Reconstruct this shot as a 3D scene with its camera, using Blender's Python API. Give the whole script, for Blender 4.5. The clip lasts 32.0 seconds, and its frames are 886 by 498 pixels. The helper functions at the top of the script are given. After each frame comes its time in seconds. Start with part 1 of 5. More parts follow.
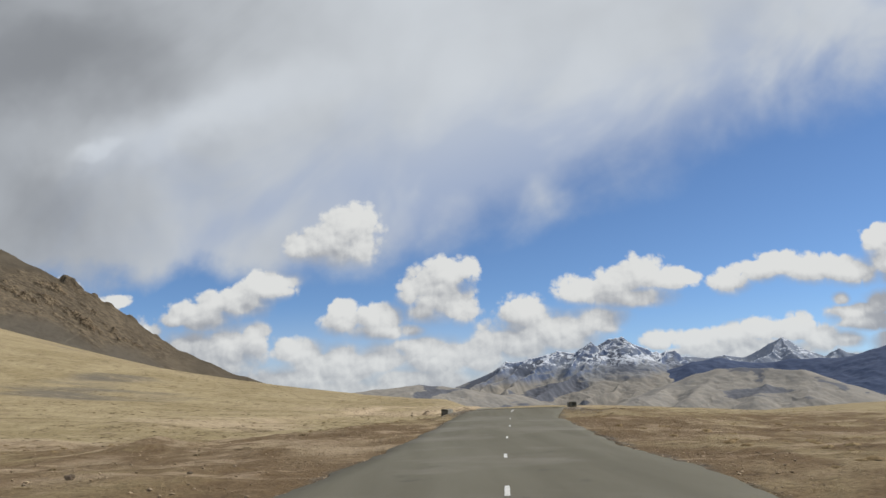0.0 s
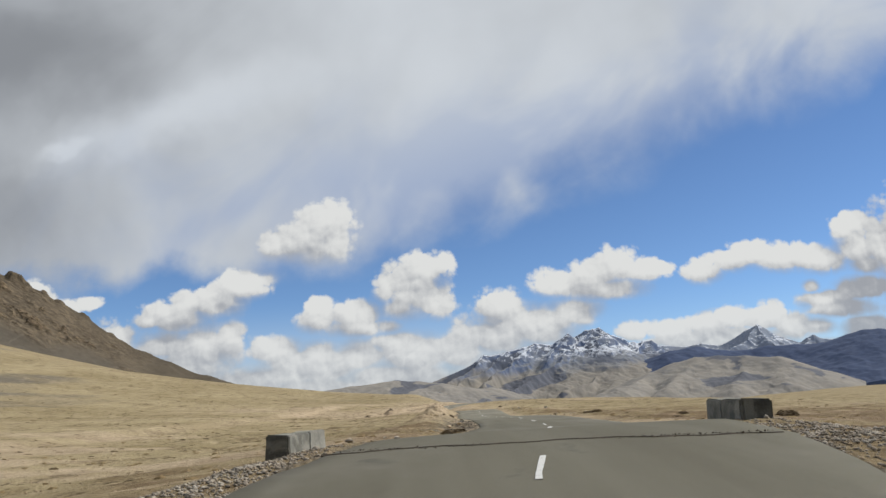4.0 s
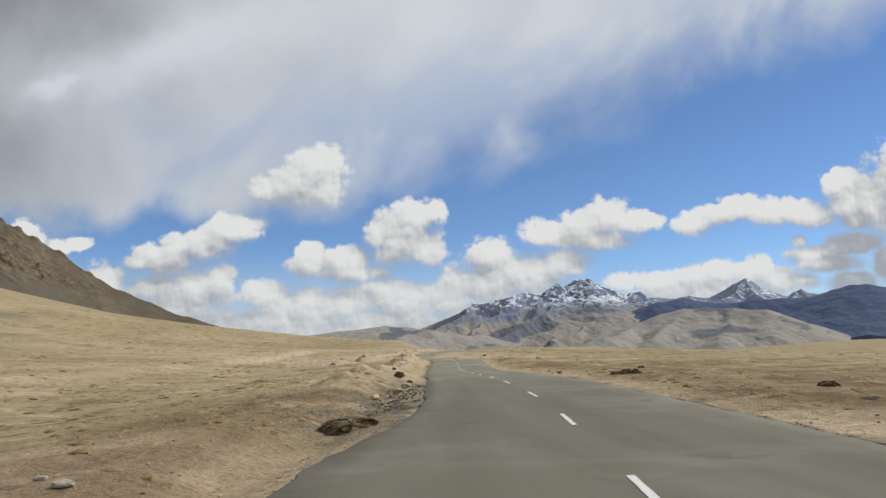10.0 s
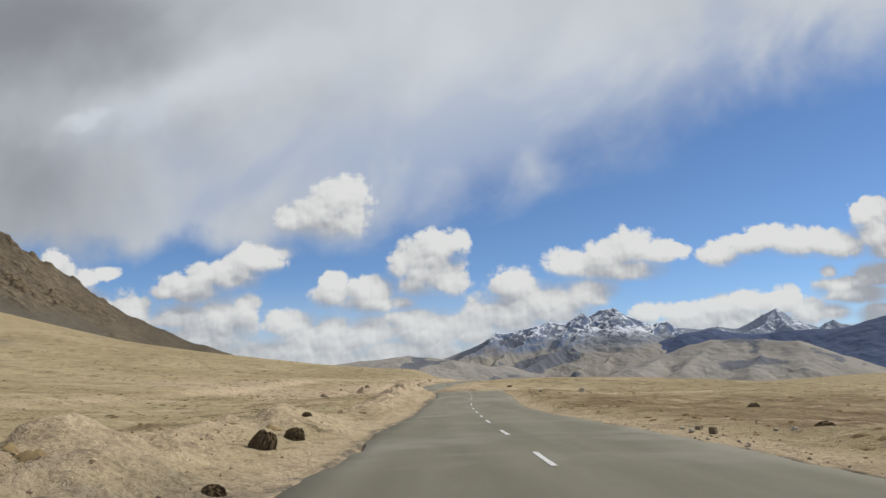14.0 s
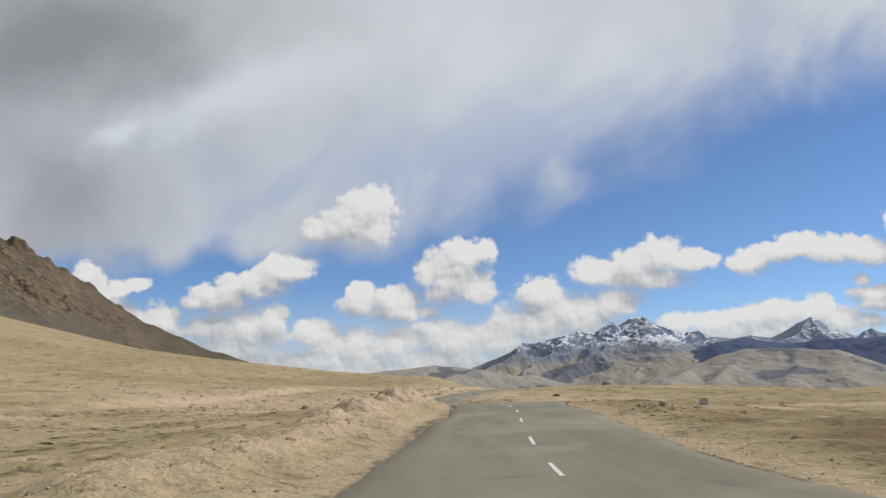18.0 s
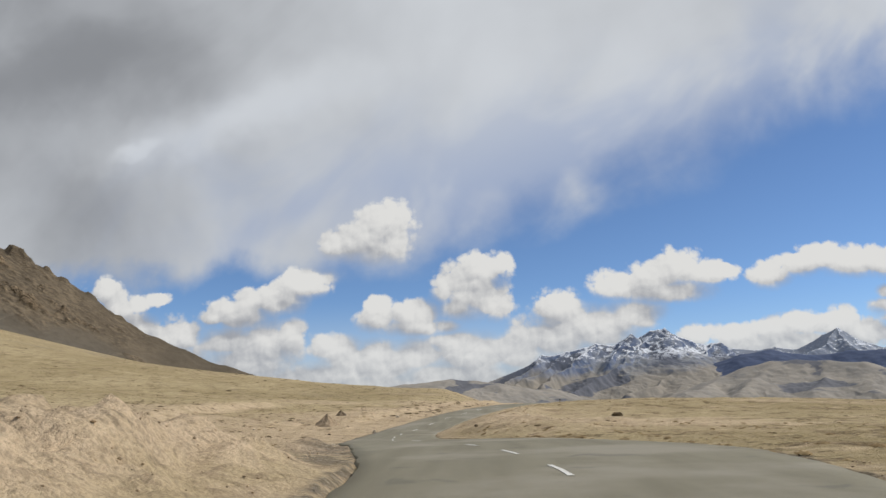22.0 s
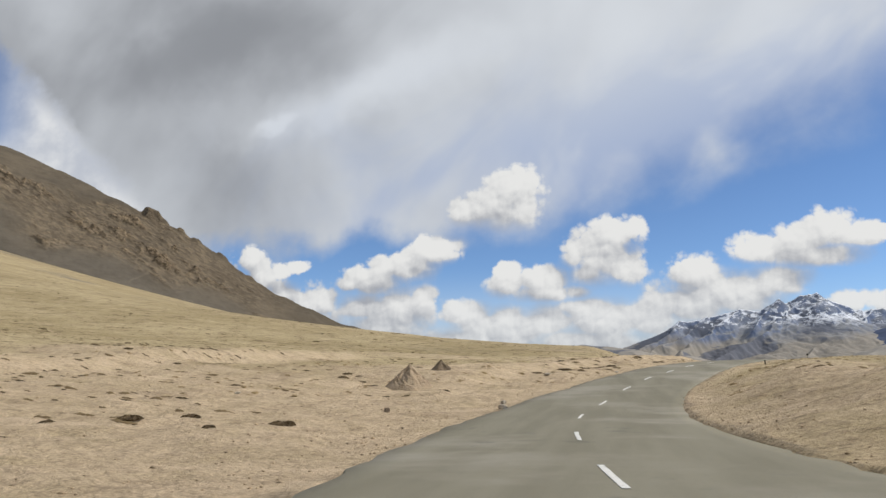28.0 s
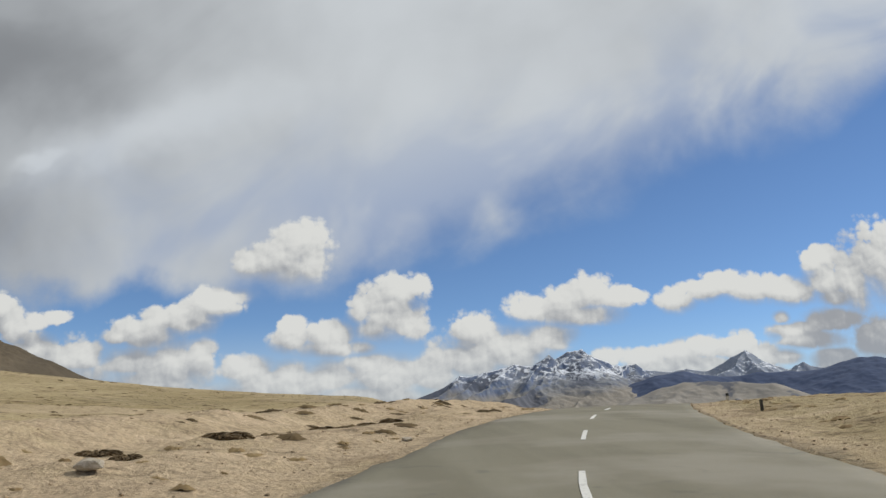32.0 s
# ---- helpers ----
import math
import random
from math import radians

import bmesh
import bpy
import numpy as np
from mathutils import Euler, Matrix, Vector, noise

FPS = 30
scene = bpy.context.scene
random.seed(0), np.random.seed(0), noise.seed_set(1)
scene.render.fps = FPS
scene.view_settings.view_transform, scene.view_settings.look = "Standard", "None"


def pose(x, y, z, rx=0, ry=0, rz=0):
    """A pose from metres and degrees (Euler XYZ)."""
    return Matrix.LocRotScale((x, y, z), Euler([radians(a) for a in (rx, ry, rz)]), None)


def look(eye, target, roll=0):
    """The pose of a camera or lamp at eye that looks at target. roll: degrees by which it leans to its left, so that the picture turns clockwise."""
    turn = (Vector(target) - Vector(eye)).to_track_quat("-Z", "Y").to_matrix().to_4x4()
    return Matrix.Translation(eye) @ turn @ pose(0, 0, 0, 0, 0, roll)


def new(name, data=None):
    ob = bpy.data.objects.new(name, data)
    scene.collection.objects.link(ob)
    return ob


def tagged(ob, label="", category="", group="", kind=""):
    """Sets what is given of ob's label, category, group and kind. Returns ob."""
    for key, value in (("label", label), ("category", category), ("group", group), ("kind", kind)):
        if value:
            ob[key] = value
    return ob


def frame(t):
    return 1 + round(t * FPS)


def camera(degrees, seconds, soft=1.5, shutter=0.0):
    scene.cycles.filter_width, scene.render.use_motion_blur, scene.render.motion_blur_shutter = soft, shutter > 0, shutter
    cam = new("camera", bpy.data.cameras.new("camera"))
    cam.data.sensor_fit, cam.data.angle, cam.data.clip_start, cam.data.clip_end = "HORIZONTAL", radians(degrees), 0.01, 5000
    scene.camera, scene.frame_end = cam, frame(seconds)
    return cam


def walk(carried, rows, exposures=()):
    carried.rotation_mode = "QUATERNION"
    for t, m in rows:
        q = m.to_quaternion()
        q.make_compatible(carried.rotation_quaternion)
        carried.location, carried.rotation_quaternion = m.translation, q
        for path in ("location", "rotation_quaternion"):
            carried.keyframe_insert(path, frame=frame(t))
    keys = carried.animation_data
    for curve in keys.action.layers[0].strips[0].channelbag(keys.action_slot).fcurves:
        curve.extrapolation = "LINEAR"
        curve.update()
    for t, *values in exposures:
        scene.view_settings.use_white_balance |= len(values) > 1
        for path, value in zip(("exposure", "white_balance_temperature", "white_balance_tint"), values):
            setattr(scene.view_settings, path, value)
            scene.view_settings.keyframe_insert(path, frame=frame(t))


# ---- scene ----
# A car drives along a mountain plateau road; z is up, y is ahead, metres.
cam = camera(60.92, 32.0, 1.5)
# seconds, x, y, z, pitch, roll, yaw
PATH = [
    (0, 0.00, -0.00, 2.00, 12.10, 2.00, -0.00),
    (0.5, 0.57, 6.15, 2.06, 11.85, 2.03, -0.06),
    (1, 1.04, 12.27, 2.10, 11.76, 1.92, 0.02),
    (1.5, 1.54, 18.25, 2.11, 11.85, 1.97, 0.16),
    (2, 1.93, 24.10, 2.14, 12.05, 1.93, 0.29),
    (2.5, 2.35, 30.03, 2.19, 12.27, 1.89, 0.45),
    (3, 2.83, 36.09, 2.32, 12.48, 1.97, 0.59),
    (3.5, 3.25, 41.93, 2.48, 12.24, 2.66, -0.09),
    (4, 3.69, 47.18, 2.59, 11.65, 3.37, -1.61),
    (4.5, 4.18, 51.78, 2.65, 11.50, 3.70, -2.29),
    (6.5, 5.47, 58.50, 3.26, 10.70, 2.72, -4.51),
    (7, 5.74, 60.25, 3.25, 10.68, 2.55, -4.37),
    (7.5, 5.82, 62.00, 3.29, 10.77, 1.95, -3.37),
    (8, 6.00, 63.82, 3.27, 8.89, 2.12, -3.41),
    (8.5, 6.25, 65.84, 3.10, 7.40, 2.24, -3.28),
    (9, 6.49, 67.94, 3.00, 7.08, 2.32, -2.88),
    (9.5, 6.70, 70.10, 2.88, 7.33, 2.28, -2.68),
    (10, 7.07, 72.93, 2.74, 7.64, 2.30, -2.47),
    (10.5, 7.42, 75.92, 2.66, 7.95, 2.31, -2.31),
    (11, 7.81, 79.10, 2.60, 8.29, 2.33, -2.17),
    (11.5, 8.16, 82.46, 2.53, 8.55, 2.32, -2.03),
    (12, 8.59, 86.32, 2.50, 8.79, 2.30, -1.90),
    (12.5, 9.01, 90.13, 2.47, 9.12, 2.23, -1.76),
    (13, 9.33, 94.05, 2.46, 9.38, 2.19, -1.58),
    (13.5, 9.57, 98.11, 2.47, 9.67, 2.20, -1.28),
    (14, 9.76, 102.24, 2.43, 9.99, 2.01, -0.72),
    (14.5, 9.86, 106.41, 2.44, 10.19, 1.94, -0.38),
    (15, 9.86, 110.50, 2.46, 10.36, 1.87, -0.24),
    (15.5, 10.08, 114.36, 2.42, 10.35, 1.81, 0.14),
    (17.5, 10.45, 132.76, 2.16, 10.80, 1.83, 1.08),
    (18, 10.61, 138.33, 2.08, 10.79, 1.94, 1.30),
    (18.5, 10.83, 144.23, 1.94, 10.54, 2.03, 1.59),
    (19, 11.04, 149.86, 1.84, 10.76, 2.16, 1.77),
    (19.5, 11.22, 155.44, 1.84, 10.99, 2.20, 1.91),
    (20, 11.32, 160.84, 1.99, 11.16, 2.07, 2.01),
    (20.5, 11.62, 165.62, 2.07, 11.31, 1.96, 2.15),
    (21, 11.95, 170.88, 2.15, 11.51, 2.03, 2.31),
    (21.5, 12.22, 175.93, 2.18, 11.70, 2.00, 2.48),
    (22, 12.27, 179.81, 2.26, 11.87, 2.05, 2.66),
    (22.5, 12.19, 183.48, 2.33, 11.69, 1.84, 3.37),
    (23, 12.09, 186.90, 2.35, 10.94, 1.33, 5.26),
    (23.5, 12.07, 190.13, 2.35, 10.48, 0.65, 7.06),
    (24, 11.64, 194.08, 2.28, 10.17, 0.10, 8.89),
    (24.5, 11.06, 197.87, 2.28, 10.02, 0.19, 10.66),
    (25, 10.44, 201.60, 2.22, 9.81, 0.26, 12.16),
    (25.5, 9.64, 205.53, 2.11, 9.56, 0.21, 13.14),
    (27.5, 6.81, 222.36, 1.47, 8.73, 0.64, 14.22),
    (28, 5.85, 227.59, 1.29, 9.56, 1.04, 12.42),
    (28.5, 5.17, 232.60, 1.38, 10.60, 1.25, 9.98),
    (29, 4.49, 237.86, 1.30, 8.80, 1.21, 7.87),
    (29.5, 4.14, 243.04, 1.21, 9.17, 1.36, 7.27),
    (30, 3.97, 248.37, 1.15, 9.87, 1.84, 5.68),
    (30.5, 4.07, 253.77, 1.16, 10.83, 2.39, 2.99),
    (31, 4.41, 259.05, 1.21, 11.66, 2.05, 0.21),
    (31.5, 5.01, 264.35, 1.35, 12.49, 1.89, -1.94),
    (32, 5.94, 269.94, 1.62, 13.26, 2.27, -3.71),
]
walk(cam, [(t, pose(x, y, z, 90 + pitch, roll, yaw)) for t, x, y, z, pitch, roll, yaw in PATH],
     [(0, -0.15, 6400, 9), (4, -0.14, 6400, 9), (9, -0.10, 6400, 8.5), (11, -0.12, 6400, 9), (13, -0.16, 6400, 9), (18, -0.11, 6450, 10), (22, -0.16, 6500, 10), (25, -0.02, 6500, 10), (28, -0.03, 6450, 10),
      (30.5, -0.10, 6500, 10), (32, -0.22, 6500, 8)])

# ---- node helpers ----
def material(name):
    m = bpy.data.materials.new(name)
    m.use_nodes = True
    m.node_tree.nodes.clear()
    return m, Nodes(m.node_tree)


class Nodes:
    """Short calls that add shader nodes; sockets or plain values may be given as inputs."""

    def __init__(self, tree):
        self.tree = tree

    def add(self, kind, inputs=(), **settings):
        node = self.tree.nodes.new(kind)
        for key, value in settings.items():
            setattr(node, key, value)
        for key, value in dict(inputs).items():
            self.put(node.inputs[key], value)
        return node

    def put(self, socket, value):
        if isinstance(value, bpy.types.NodeSocket):
            self.tree.links.new(value, socket)
        elif isinstance(value, (tuple, list)) and len(value) == 3 and socket.type == "RGBA":
            socket.default_value = (*value, 1)
        else:
            socket.default_value = value

    def math(self, op, a, b=0.0, c=0.0, clamp=False):
        n = self.add("ShaderNodeMath", operation=op, use_clamp=clamp)
        for i, v in enumerate((a, b, c)):
            self.put(n.inputs[i], v)
        return n.outputs[0]

    def vec(self, op, a, b=(0, 0, 0)):
        n = self.add("ShaderNodeVectorMath", operation=op)
        self.put(n.inputs[0], a)
        if op == "SCALE":
            self.put(n.inputs["Scale"], b)
        else:
            self.put(n.inputs[1], b)
        return n.outputs["Value"] if op in ("DOT_PRODUCT", "LENGTH") else n.outputs[0]

    def noise(self, vector, scale, detail=4.0, rough=0.55, distort=0.0, lac=2.0):
        n = self.add("ShaderNodeTexNoise", {"Vector": vector, "Scale": scale, "Detail": detail, "Roughness": rough, "Distortion": distort, "Lacunarity": lac})
        return n.outputs["Fac"]

    def ramp(self, value, lo, hi, a=0.0, b=1.0, smooth=True):
        n = self.add("ShaderNodeMapRange", {"Value": value, "From Min": lo, "From Max": hi, "To Min": a, "To Max": b},
                     interpolation_type="SMOOTHSTEP" if smooth else "LINEAR", clamp=True)
        return n.outputs["Result"]

    def mix(self, fac, a, b):
        n = self.add("ShaderNodeMix", data_type="RGBA", clamp_factor=True)
        self.put(n.inputs["Factor"], fac)
        self.put(n.inputs[6], a)
        self.put(n.inputs[7], b)
        return n.outputs[2]

    def bump(self, height, distance, strength=1.0):
        n = self.add("ShaderNodeBump", {"Height": height, "Distance": distance, "Strength": strength})
        return n.outputs["Normal"]

    def surface(self, color, rough=0.9, normal=None, spec=0.2, metal=0.0):
        n = self.add("ShaderNodeBsdfPrincipled", {"Base Color": color, "Roughness": rough, "Specular IOR Level": spec, "Metallic": metal})
        if normal is not None:
            self.put(n.inputs["Normal"], normal)
        out = self.add("ShaderNodeOutputMaterial")
        self.tree.links.new(n.outputs[0], out.inputs["Surface"])

    def position(self):
        return self.add("ShaderNodeNewGeometry").outputs["Position"]


# ---- world and sun ----
SUN_AZ, SUN_EL = radians(78), radians(40)   # azimuth clockwise from y
world = bpy.data.worlds.new("sky")
world.use_nodes = True
scene.world = world
world.node_tree.nodes.clear()

# cumulus lobes in (x/y, z/y) of the view along the road: centre and half sizes
HEART = ((-0.166, 0.224, 0.034, 0.026), (-0.135, 0.222, 0.040, 0.030), (-0.112, 0.253, 0.035, 0.035), (-0.105, 0.225, 0.031, 0.032), (-0.146, 0.230, 0.048, 0.035), (-0.184, 0.224, 0.028, 0.022), (-0.122, 0.243, 0.050, 0.036))
TOWER = ((0.012, 0.178, 0.035, 0.028), (0.040, 0.189, 0.018, 0.014), (-0.004, 0.152, 0.052, 0.042), (-0.038, 0.157, 0.024, 0.026), (0.026, 0.132, 0.029, 0.025), (-0.023, 0.130, 0.031, 0.020))
TWIN = ((-0.132, 0.133, 0.021, 0.021), (-0.136, 0.118, 0.027, 0.018), (-0.091, 0.124, 0.027, 0.024), (-0.072, 0.120, 0.031, 0.024), (-0.076, 0.105, 0.054, 0.015), (-0.039, 0.104, 0.019, 0.012))
HEAP = ((0.109, 0.123, 0.039, 0.027), (0.103, 0.084, 0.064, 0.041), (0.164, 0.093, 0.064, 0.039), (0.211, 0.110, 0.046, 0.023), (0.057, 0.066, 0.055, 0.028), (0.139, 0.049, 0.137, 0.025))
BOAT = ((0.277, 0.170, 0.036, 0.028), (0.245, 0.159, 0.045, 0.025), (0.311, 0.163, 0.036, 0.020), (0.335, 0.164, 0.020, 0.013), (0.198, 0.149, 0.036, 0.022), (0.179, 0.153, 0.026, 0.022), (0.252, 0.139, 0.072, 0.018))
LONG = ((0.461, 0.179, 0.045, 0.019), (0.511, 0.170, 0.061, 0.023), (0.433, 0.172, 0.039, 0.019), (0.392, 0.158, 0.030, 0.021), (0.558, 0.164, 0.053, 0.022), (0.612, 0.214, 0.029, 0.018), (0.595, 0.206, 0.022, 0.020), (0.611, 0.178, 0.040, 0.036), (0.645, 0.177, 0.035, 0.054), (0.700, 0.200, 0.064, 0.064))
LOOP = ((-0.215, 0.178, 0.032, 0.016), (-0.241, 0.175, 0.028, 0.020), (-0.271, 0.161, 0.028, 0.016), (-0.300, 0.151, 0.036, 0.018), (-0.330, 0.140, 0.028, 0.018), (-0.352, 0.130, 0.020, 0.013), (-0.318, 0.133, 0.052, 0.026), (-0.262, 0.150, 0.048, 0.028), (-0.225, 0.166, 0.036, 0.020))
BANK = ((-0.395, 0.105, 0.034, 0.022), (-0.329, 0.099, 0.052, 0.024), (-0.277, 0.090, 0.052, 0.040), (-0.248, 0.107, 0.022, 0.022), (-0.306, 0.065, 0.077, 0.031), (-0.189, 0.083, 0.043, 0.019), (-0.166, 0.063, 0.052, 0.024), (-0.129, 0.073, 0.034, 0.021), (-0.137, 0.051, 0.095, 0.022), (-0.077, 0.068, 0.052, 0.026), (-0.032, 0.081, 0.044, 0.019), (-0.010, 0.065, 0.062, 0.031), (-0.033, 0.040, 0.105, 0.022), (-0.196, 0.046, 0.068, 0.022), (-0.45, 0.05, 0.132, 0.077), (-0.30, 0.03, 0.165, 0.044), (-0.16, 0.015, 0.26, 0.055), (0.02, 0.015, 0.16, 0.050))
SHELF = ((0.293, 0.081, 0.030, 0.017), (0.339, 0.079, 0.039, 0.015), (0.385, 0.085, 0.040, 0.017), (0.424, 0.091, 0.040, 0.017), (0.471, 0.089, 0.044, 0.022), (0.508, 0.077, 0.036, 0.021), (0.406, 0.061, 0.149, 0.022))
STACK = ((0.538, 0.130, 0.015, 0.010), (0.559, 0.109, 0.050, 0.015), (0.615, 0.123, 0.050, 0.021), (0.581, 0.097, 0.066, 0.016), (0.608, 0.069, 0.049, 0.024), (0.539, 0.075, 0.033, 0.015), (0.574, 0.044, 0.082, 0.018), (0.619, 0.154, 0.033, 0.017), (0.70, 0.09, 0.09, 0.05))
SIDE = ((-0.500, 0.172, 0.022, 0.022), (-0.485, 0.148, 0.026, 0.028), (-0.455, 0.153, 0.018, 0.013), (-0.430, 0.158, 0.018, 0.010), (-0.460, 0.120, 0.034, 0.024), (-0.410, 0.103, 0.044, 0.020), (-0.55, 0.10, 0.08, 0.07))
LOBES = HEART + TOWER + TWIN + HEAP + BOAT + LONG + LOOP + BANK + SHELF + STACK + SIDE

group = bpy.data.node_groups.new("cumulus", "ShaderNodeTree")
group.interface.new_socket("Vector", in_out="INPUT", socket_type="NodeSocketVector")
group.interface.new_socket("Depth", in_out="OUTPUT", socket_type="NodeSocketFloat")
c = Nodes(group)
at = c.add("NodeGroupInput").outputs[0]
for scale, size, detail in ((11, 0.018, 1), (34, 0.007, 2)):
    n = c.add("ShaderNodeTexNoise", {"Vector": at, "Scale": scale, "Detail": detail, "Roughness": 0.5})
    at = c.vec("ADD", at, c.vec("MULTIPLY", c.vec("SUBTRACT", n.outputs["Color"], (0.5, 0.5, 0.5)), (size, size * 0.5, 0)))
depth = None
for u0, v0, a0, b0 in LOBES:
    n = c.add("ShaderNodeVectorMath", operation="MULTIPLY_ADD")
    c.put(n.inputs[0], at)
    n.inputs[1].default_value, n.inputs[2].default_value = (1 / a0, 1 / b0, 0), (-u0 / a0, -v0 / b0, 0)
    r = c.vec("LENGTH", n.outputs[0])
    depth = r if depth is None else c.math("SMOOTH_MIN", depth, r, 0.20)
c.tree.links.new(c.math("SUBTRACT", 0.95, depth), c.add("NodeGroupOutput").inputs[0])

# rounded billows of several sizes, as on the tops of cumulus
puffs = bpy.data.node_groups.new("billows", "ShaderNodeTree")
puffs.interface.new_socket("Vector", in_out="INPUT", socket_type="NodeSocketVector")
puffs.interface.new_socket("Height", in_out="OUTPUT", socket_type="NodeSocketFloat")
c = Nodes(puffs)
at = c.add("NodeGroupInput").outputs[0]
n = c.add("ShaderNodeTexNoise", {"Vector": at, "Scale": 40.0, "Detail": 2, "Roughness": 0.5})
at = c.vec("ADD", at, c.vec("SCALE", c.vec("SUBTRACT", n.outputs["Color"], (0.5, 0.5, 0.5)), 0.010))
height = 0.0
for scale, size in ((27, 0.42), (58, 0.30), (125, 0.17), (270, 0.07)):
    cell = c.add("ShaderNodeTexVoronoi", {"Vector": at, "Scale": scale}, voronoi_dimensions="2D").outputs["Distance"]
    height = c.math("MULTIPLY_ADD", c.math("SUBTRACT", 0.28, c.math("MULTIPLY", cell, cell)), size, height)
c.tree.links.new(height, c.add("NodeGroupOutput").inputs[0])

w = Nodes(world.node_tree)
way = w.add("ShaderNodeTexCoord").outputs["Generated"]
sep = w.add("ShaderNodeSeparateXYZ", {"Vector": way})
dx, dy, dz = sep.outputs
ahead = w.math("MAXIMUM", dy, 0.12)
u, v = w.math("DIVIDE", dx, ahead), w.math("DIVIDE", dz, ahead)
uv = w.add("ShaderNodeCombineXYZ", {"X": u, "Y": v}).outputs[0]


def cumulus(vector):
    n = w.add("ShaderNodeGroup", node_tree=group)
    w.put(n.inputs[0], vector)
    return n.outputs[0]


def billows(vector):
    n = w.add("ShaderNodeGroup", node_tree=puffs)
    w.put(n.inputs[0], vector)
    return n.outputs[0]


def blot(u0, v0, half_u, half_v, turn=0.0):
    """A soft round patch of the sky: one in its middle, nothing past its rim."""
    n = w.add("ShaderNodeMapping", {"Vector": uv_soft, "Location": (u0, v0, 0), "Rotation": (0, 0, radians(turn)), "Scale": (half_u, half_v, 1)}, vector_type="TEXTURE")
    return w.ramp(w.vec("LENGTH", n.outputs[0]), 0.0, 1.0, 1.0, 0.0)


sky = w.add("ShaderNodeTexSky", sky_type="NISHITA", sun_disc=False, sun_elevation=SUN_EL, sun_rotation=SUN_AZ, altitude=4500, air_density=1.2, dust_density=0.3, ozone_density=3.0)
blue = w.vec("MULTIPLY", sky.outputs[0], (0.100, 0.110, 0.121))
# high grey sheet, open towards the right, drawn out along a slant
along = w.vec("DOT_PRODUCT", uv, (math.cos(radians(36)), math.sin(radians(36)), 0))
across = w.vec("DOT_PRODUCT", uv, (-math.sin(radians(36)), math.cos(radians(36)), 0))
slant = w.add("ShaderNodeCombineXYZ", {"X": along, "Y": w.math("MULTIPLY", across, 1.5)}).outputs[0]
wisp = w.noise(slant, 4.2, 4, 0.48, 0.4)
soft = w.noise(uv, 2.6, 4, 0.5, 0.4)
right = w.math("MAXIMUM", w.math("ADD", u, 0.05), 0.0)
edge = w.math("ADD", w.math("MULTIPLY_ADD", right, 0.24, 0.198), w.math("MULTIPLY", w.math("MULTIPLY", right, right), 0.13))
over = w.math("SUBTRACT", v, edge)
ragged = w.math("MULTIPLY_ADD", w.math("SUBTRACT", wisp, 0.5), 0.13, over)
ragged = w.math("MULTIPLY_ADD", w.math("SUBTRACT", w.noise(uv, 11, 5, 0.6), 0.5), 0.06, ragged)
reach = w.ramp(u, -0.3, 0.4, 0.05, 0.13)
cover = w.ramp(w.math("DIVIDE", w.math("ADD", ragged, 0.025), reach, clamp=True), 0.0, 1.0, 0.0, 0.98)
tone = w.math("MULTIPLY_ADD", soft, 0.55, w.math("MULTIPLY", w.noise(slant, 2.6, 5, 0.5, 0.4), 0.45))
tone = w.math("ADD", tone, w.math("MULTIPLY", w.ramp(u, -0.75, 0.15, -0.30, 0.05), w.ramp(v, 0.30, 0.42, 0.8, 1.0)))
drift = w.add("ShaderNodeTexNoise", {"Vector": uv, "Scale": 6.0, "Detail": 4, "Roughness": 0.55})
uv_soft = w.vec("ADD", uv, w.vec("SCALE", w.vec("SUBTRACT", drift.outputs["Color"], (0.5, 0.5, 0.5)), 0.14))
for place, gain in (((-0.60, 0.50, 0.34, 0.10, 6), -0.20), ((-0.40, 0.408, 0.22, 0.055, 12), 0.13), ((-0.47, 0.392, 0.05, 0.02, 10), 0.22), ((-0.24, 0.45, 0.22, 0.07, 20), 0.12), ((-0.50, 0.30, 0.32, 0.13, 0), -0.15)):
    tone = w.math("MULTIPLY_ADD", blot(*place), gain, tone)
grey = w.mix(w.ramp(tone, 0.0, 0.62), (0.285, 0.296, 0.315), (0.69, 0.72, 0.755))
thin = w.math("MULTIPLY", w.ramp(over, 0.02, 0.30, 1.0, 0.0), w.ramp(u, -0.70, -0.02))
thin = w.math("MULTIPLY", thin, w.ramp(wisp, 0.38, 0.60, 1.0, 0.15))
grey = w.mix(thin, grey, (0.37, 0.45, 0.63))
color = w.mix(cover, blue, grey)
veil = w.math("MULTIPLY", w.ramp(v, 0.03, 0.15, 0.55, 0.0), w.ramp(u, -0.05, 0.30, 1.0, 0.25))
color = w.mix(veil, color, (0.58, 0.64, 0.71))
# bright far cloud under the left rim of the sheet
rim = w.math("ADD", v, w.math("MULTIPLY_ADD", u, 1.05, 0.448))
rim = w.math("MULTIPLY_ADD", w.math("SUBTRACT", w.noise(uv, 14, 5, 0.6), 0.5), 0.10, rim)
rim = w.math("MULTIPLY", w.ramp(rim, -0.035, 0.012, 1.0, 0.0), w.ramp(u, -0.70, -0.62, 1.0, 0.0))
behind = w.mix(w.ramp(w.noise(uv, 7, 5, 0.55), 0.40, 0.62), (0.52, 0.55, 0.61), (0.76, 0.77, 0.78))
behind = w.mix(w.math("MULTIPLY", w.ramp(u, -0.98, -0.86, 0.8, 0.0), w.ramp(v, 0.34, 0.42)), behind, blue)
color = w.mix(rim, color, behind)
